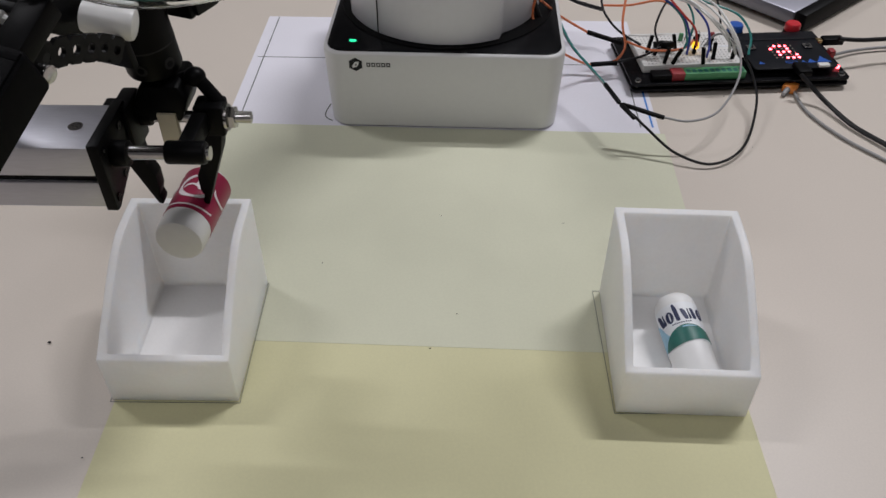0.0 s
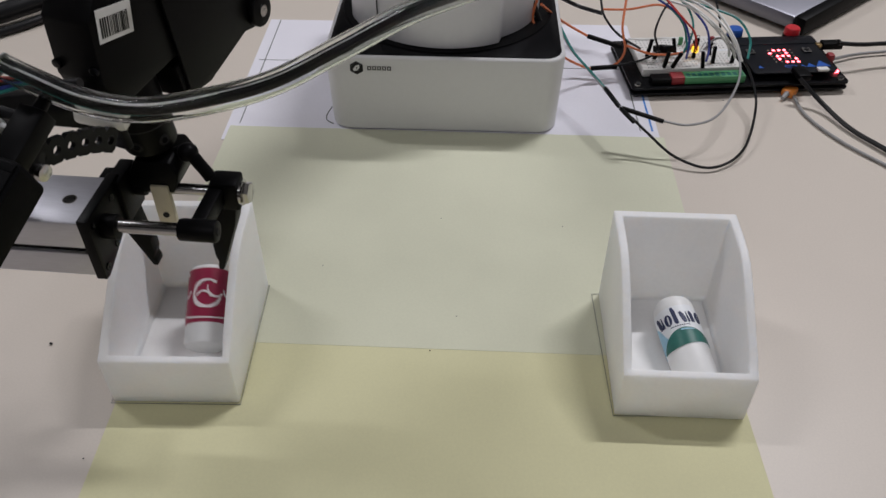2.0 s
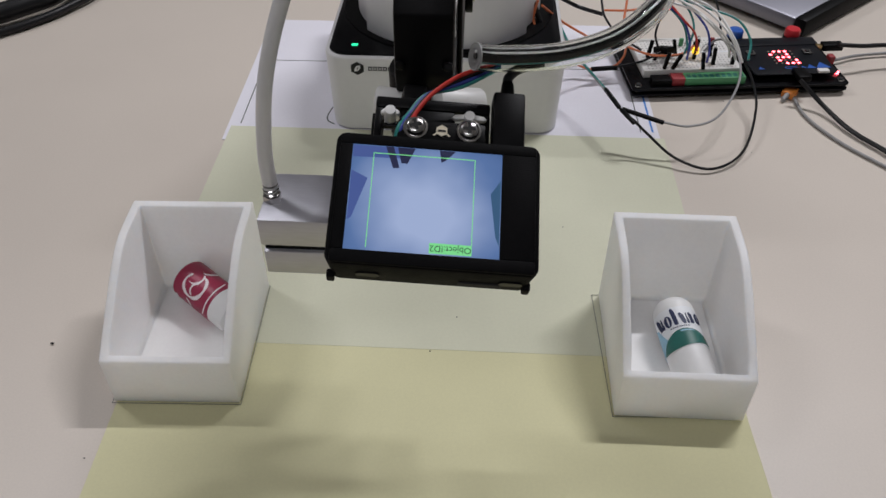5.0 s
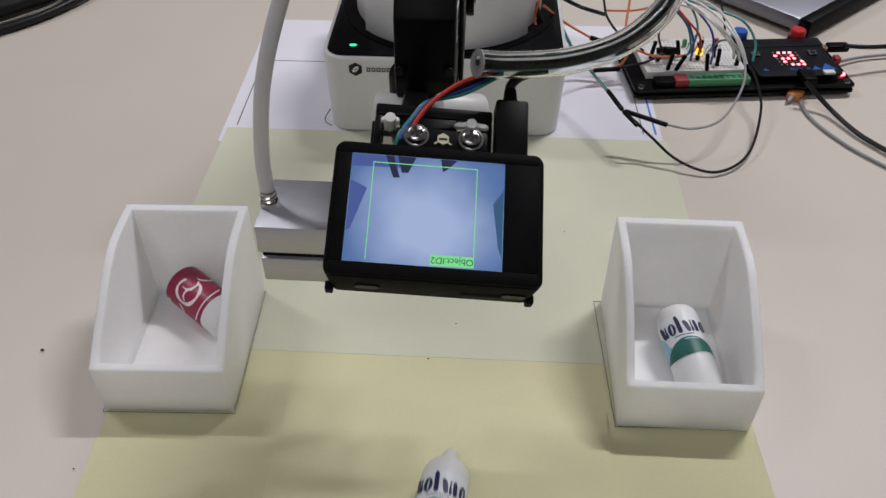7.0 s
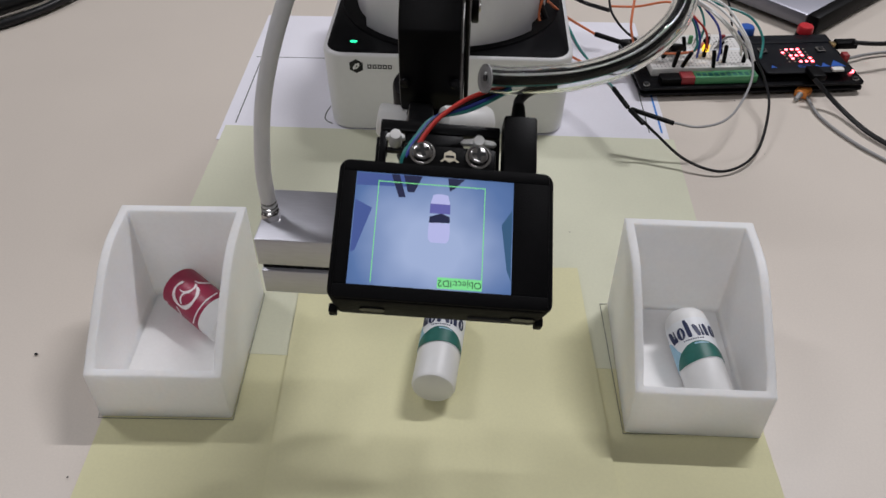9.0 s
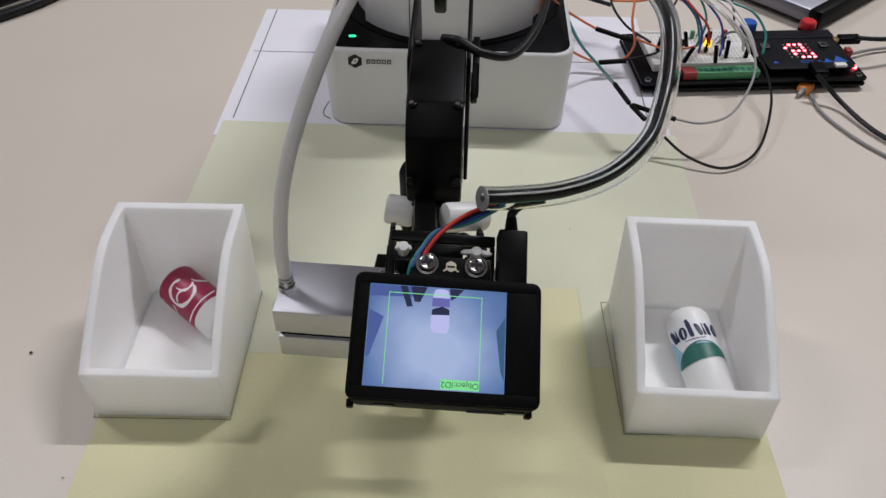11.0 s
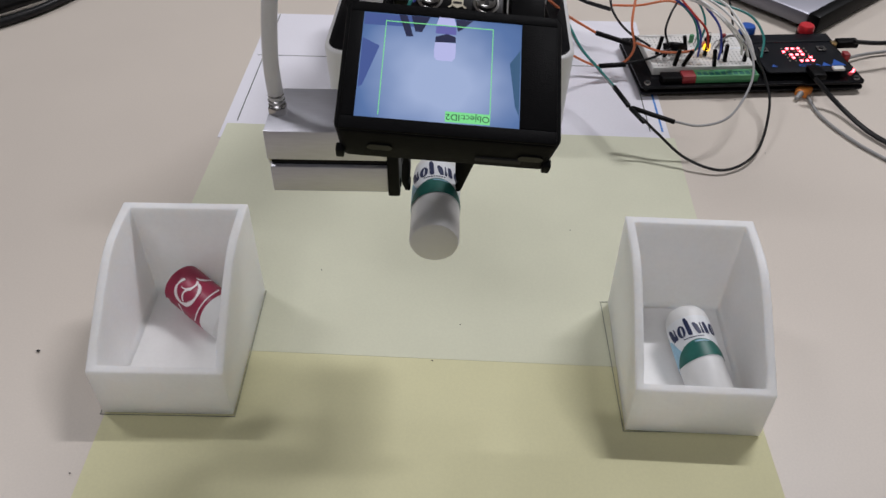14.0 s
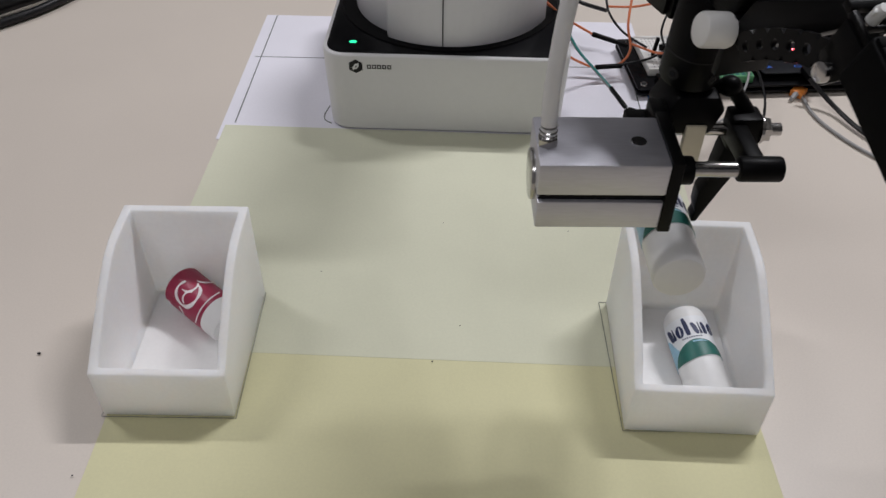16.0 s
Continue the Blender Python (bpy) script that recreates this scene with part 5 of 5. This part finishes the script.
# ---- what moves ----
# seconds, arm angle in degrees, reach of the screen from the column, its height, gripper turn in degrees
TOOL = [
    (0.0, -19.23, 0.4000, 0.2062, 1.24),
    (0.5, -20.73, 0.4036, 0.2065, 2.03),
    (1.0, -20.66, 0.4037, 0.1950, 1.96),
    (1.5, -20.89, 0.4023, 0.1731, 0.72),
    (2.0, -19.76, 0.4109, 0.1802, -2.93),
    (2.5, -19.75, 0.4107, 0.1996, -4.05),
    (3.0, -19.70, 0.4109, 0.2112, -4.05),
    (3.5, -18.19, 0.4082, 0.2096, -3.29),
    (3.8, -16.6, 0.4040, 0.2070, -2.77),
    (4.0, -13.0, 0.3995, 0.2025, -2.30),
    (4.1, -11.5, 0.3980, 0.2010, -1.77),
    (4.2, -9.0, 0.3970, 0.2000, -1.26),
    (4.5, -3.2, 0.3940, 0.1930, -1.0),
    (4.8, -0.4, 0.3920, 0.1860, -0.8),
    (5.3, -0.19, 0.3912, 0.1834, -0.7),
    (6.3, -0.19, 0.3912, 0.1834, -0.69),
    (6.5, -0.13, 0.3909, 0.1834, -0.67),
    (7.0, -0.14, 0.3886, 0.1816, -0.93),
    (7.5, -0.19, 0.3914, 0.1834, -0.95),
    (8.0, -0.20, 0.3907, 0.1828, -1.36),
    (8.5, -0.16, 0.3902, 0.1827, -1.60),
    (9.0, -0.16, 0.3877, 0.1763, -1.72),
    (9.2, -0.18, 0.3900, 0.1707, -1.59),
    (9.8, -0.15, 0.3860, 0.1480, -2.2),
    (10.5, -0.08, 0.3816, 0.1330, -2.8),
    (11.5, -0.06, 0.3814, 0.1327, -2.81),
    (12.0, -0.03, 0.3816, 0.1328, -2.69),
    (12.5, -0.13, 0.3814, 0.1419, -1.56),
    (13.0, -0.09, 0.3706, 0.1685, 0.36),
    (13.5, -0.18, 0.3628, 0.1975, 1.33),
    (14.0, -0.15, 0.3640, 0.2057, 1.57),
    (14.5, -0.12, 0.3643, 0.2064, 1.88),
    (15.0, 2.68, 0.3659, 0.2064, 2.61),
    (15.3, 6.55, 0.3752, 0.2092, 2.46),
    (15.5, 10.01, 0.3778, 0.2077, 2.36),
    (15.6, 12.05, 0.3805, 0.2076, 2.14),
    (16.0, 17.35, 0.3988, 0.2121, 2.22),
]
SENSOR_X, SENSOR_TURN = 0.0092, (10.2, 27.8, -9.6)
GRIP_BACK, GRIP_DOWN = 0.0944, 0.07
GRIP_SET = Vector((0.003, -0.0515, 0.0158))
SERVO = Vector((-0.0030, 0.060, 0.0))


def smooth_value(rows, t, k):
    """Monotone cubic through the rows."""
    n = len(rows)
    if t <= rows[0][0]:
        return rows[0][k]
    if t >= rows[-1][0]:
        return rows[-1][k]
    i = max(j for j in range(n) if rows[j][0] <= t)
    i = min(i, n - 2)
    def slope(j):
        if j < 0 or j > n - 2:
            return 0.0
        return (rows[j + 1][k] - rows[j][k]) / (rows[j + 1][0] - rows[j][0])
    def tangent(j):
        a, b = slope(j - 1), slope(j)
        return 0.0 if a * b <= 0 else 2 * a * b / (a + b)
    h = rows[i + 1][0] - rows[i][0]
    u = (t - rows[i][0]) / h
    p0, p1, m0, m1 = rows[i][k], rows[i + 1][k], tangent(i) * h, tangent(i + 1) * h
    return (2 * u ** 3 - 3 * u ** 2 + 1) * p0 + (u ** 3 - 2 * u ** 2 + u) * m0 + (-2 * u ** 3 + 3 * u ** 2) * p1 + (u ** 3 - u ** 2) * m1


def arm_state(t):
    az, reach, z, psi = (smooth_value(TOOL, t, k) for k in (1, 2, 3, 4))
    base = Matrix.Translation((*COLUMN, 0)) @ pose(0, 0, 0, 0, 0, az)
    screen = base @ Matrix.Translation((SENSOR_X, -reach, z)) @ pose(0, 0, 0, 0, 0, SENSOR_TURN[0]) @ pose(0, 0, 0, SENSOR_TURN[1], 0, 0) @ pose(0, 0, 0, 0, 0, SENSOR_TURN[2])
    g = (base @ Matrix.Translation((0, -(reach - GRIP_BACK), z - GRIP_DOWN))).translation
    gm = Matrix.Translation(g) @ pose(0, 0, 0, 0, 0, psi) @ Matrix.Translation(GRIP_SET)
    axis = gm @ SERVO
    return az, screen, gm, Matrix.Translation(axis) @ pose(0, 0, 0, 0, 0, az) @ pose(0, 0, 0, 7, 0, 0)


def links(axis_m, az):
    """Poses of rear arm and forearm in the robot's space, from the wrist pivot."""
    wrist_at = Matrix.Translation((-COLUMN[0], -COLUMN[1], 0)) @ axis_m @ Vector((0, 0.066, 0.064))
    r, z = math.hypot(wrist_at.x, wrist_at.y), wrist_at.z - SHOULDER_Z
    d = min(math.hypot(r, z), (REAR + FORE) * 0.999)
    lift = math.atan2(z, r) + math.acos((REAR ** 2 + d ** 2 - FORE ** 2) / (2 * REAR * d))
    er, ez = REAR * math.cos(lift), SHOULDER_Z + REAR * math.sin(lift)
    out = math.atan2(wrist_at.z - ez, r - er)
    side = math.degrees(math.atan2(wrist_at.x, -wrist_at.y))
    def link(r0, z0, angle):
        return pose(0, 0, 0, 0, 0, side) @ Matrix.Translation((0, -r0, z0)) @ pose(0, 0, 0, 90 - math.degrees(angle), 0, 0)
    return link(0, SHOULDER_Z, lift), link(er, ez, out)


def motions():
    times = [k / 10 for k in range(161)]
    s_rows, g_rows, w_rows, t_rows, r_rows, f_rows = [], [], [], [], [], []
    for t in times:
        az, screen, gm, wm = arm_state(t)
        rear_m, fore_m = links(wm, az)
        s_rows.append((t, screen))
        g_rows.append((t, gm))
        w_rows.append((t, wm))
        t_rows.append((t, pose(*BASE_SHIFT, 0, 0, az)))
        r_rows.append((t, rear_m))
        f_rows.append((t, fore_m))
    walk(sensor, s_rows)
    sway = Vector((0.0100, 0.0415, -0.002))   # the hose hangs lower while the arm is turned to the left box
    walk(hose, [(t, m @ Matrix.Translation(sway) @ pose(0, 0, 0, 0, 0, min(0.0, smooth_value(TOOL, t, 1)) * 0.85) @ Matrix.Translation(-sway)) for t, m in s_rows])
    walk(grip, g_rows)
    walk(head, w_rows)
    walk(turret, t_rows)
    walk(rear_arm, r_rows)
    walk(forearm, f_rows)
    # sliding jaw: shut on the can, open from 1.85 s, shut on the bottle between 9.4 and 11 s
    jaw = [(0, 0.0), (1.7, 0.0), (1.95, 0.0095), (2.1, 0.0105), (9.6, 0.0105), (10.6, 0.0105), (10.9, 0.0015), (16.0, 0.0015)]
    walk(sliding_jaw, [(t / 10, pose(smooth_value(jaw, t / 10, 1), 0, 0)) for t in range(0, 161)])
    hold = pose(0.0000, HOLD_Y, HOLD_Z)
    # the can is carried, let go and drops askew into its box
    rest = pose(-0.1132, -0.1822, 0.0158, 4, 0, 52) @ pose(0, 0, 0, 0, -40, 0)
    rows = []
    for t in times:
        if t <= 1.8:
            rows.append((t, arm_state(t)[2] @ hold @ pose(0, CAN_IN, 0, 0, 0, -5)))
    a = rows[-1][1]
    mid = pose(-0.1090, -0.2070, 0.0300, 60, 0, 10)
    rows += [(1.9, Matrix.Translation(a.translation + Vector((0, 0, -0.006))) @ a.to_quaternion().to_matrix().to_4x4() @ pose(0, 0, 0, 8, 0, 0)),
             (2.0, pose(-0.1060, -0.2010, 0.0270, 26, 0, 5)), (2.1, pose(-0.1080, -0.1900, 0.0200, 12, 0, 15) @ pose(0, 0, 0, 0, -10, 0)), (2.2, pose(-0.1110, -0.1840, 0.0160, 6, 0, 38) @ pose(0, 0, 0, 0, -28, 0)), (2.4, rest), (16.0, rest)]
    walk(red_can, rows)
    # loose sheet pushed in with the bottle on it, drawn out again once the bottle is lifted
    slide = [(0.0, 0.0140, -0.62, -0.5), (6.2, 0.0140, -0.42, -0.5), (6.6, 0.0135, -0.300, -0.5), (7.0, 0.0110, -0.2300, -0.8), (7.5, 0.0150, -0.1890, -0.6), (8.0, 0.0065, -0.1590, 2.6), (8.5, 0.0040, -0.1435, 3.2), (9.0, 0.0025, -0.1365, 2.8),
             (9.6, 0.0025, -0.1365, 2.8), (11.0, 0.0005, -0.1530, 2.0), (12.5, 0.0002, -0.1535, 2.0), (12.8, 0.0030, -0.1680, 0.8), (13.0, 0.0040, -0.1840, 0.4), (13.2, 0.0060, -0.2010, 0.0), (13.4, 0.0050, -0.2205, -0.5), (13.6, 0.0040, -0.2405, -0.6), (13.8, 0.0010, -0.2660, -0.6), (14.0, 0.0, -0.32, -0.6), (14.4, 0.004, -0.50, 0.0), (15.0, 0.014, -0.62, 0.0), (16.0, 0.014, -0.62, 0.0)]
    def sheet(t):
        x, y, a = (smooth_value(slide, t, k) for k in (1, 2, 3))
        return Matrix.Translation((x, y, 0.0016)) @ pose(0, 0, 0, 0, 0, a)
    walk(loose_sheet, [(t, sheet(t) @ pose(-0.074, -0.21, 0)) for t in times])
    on_sheet = pose(0.0005, -0.0610, R_BOT + 0.0012, 0, 0, -8)
    rows = []
    for t in times:
        if t <= 9.2:
            rows.append((t, sheet(t) @ on_sheet))
        elif t >= 11.2:
            rows.append((t, arm_state(t)[2] @ hold))
    walk(moved_bottle, rows)
    # the display's picture of the bottle comes up from its lower rim
    icon = [(0.0, 0.003, -0.0230), (7.0, 0.003, -0.0230), (7.5, 0.003, -0.0125), (8.0, 0.0030, -0.0020), (8.5, 0.0025, 0.0020), (9.0, 0.0015, 0.0035), (9.2, 0.001, 0.0045), (11.3, 0.0008, 0.0078), (16.0, 0.0008, 0.0088)]
    for k, piece in enumerate(shown_bottle):
        walk(piece, [(t, pose(smooth_value(icon, t, 1), min(0.0155, max(-0.0161, smooth_value(icon, t, 2) + (k - 2) * 0.0025)), 0)) for t in times])


motions()
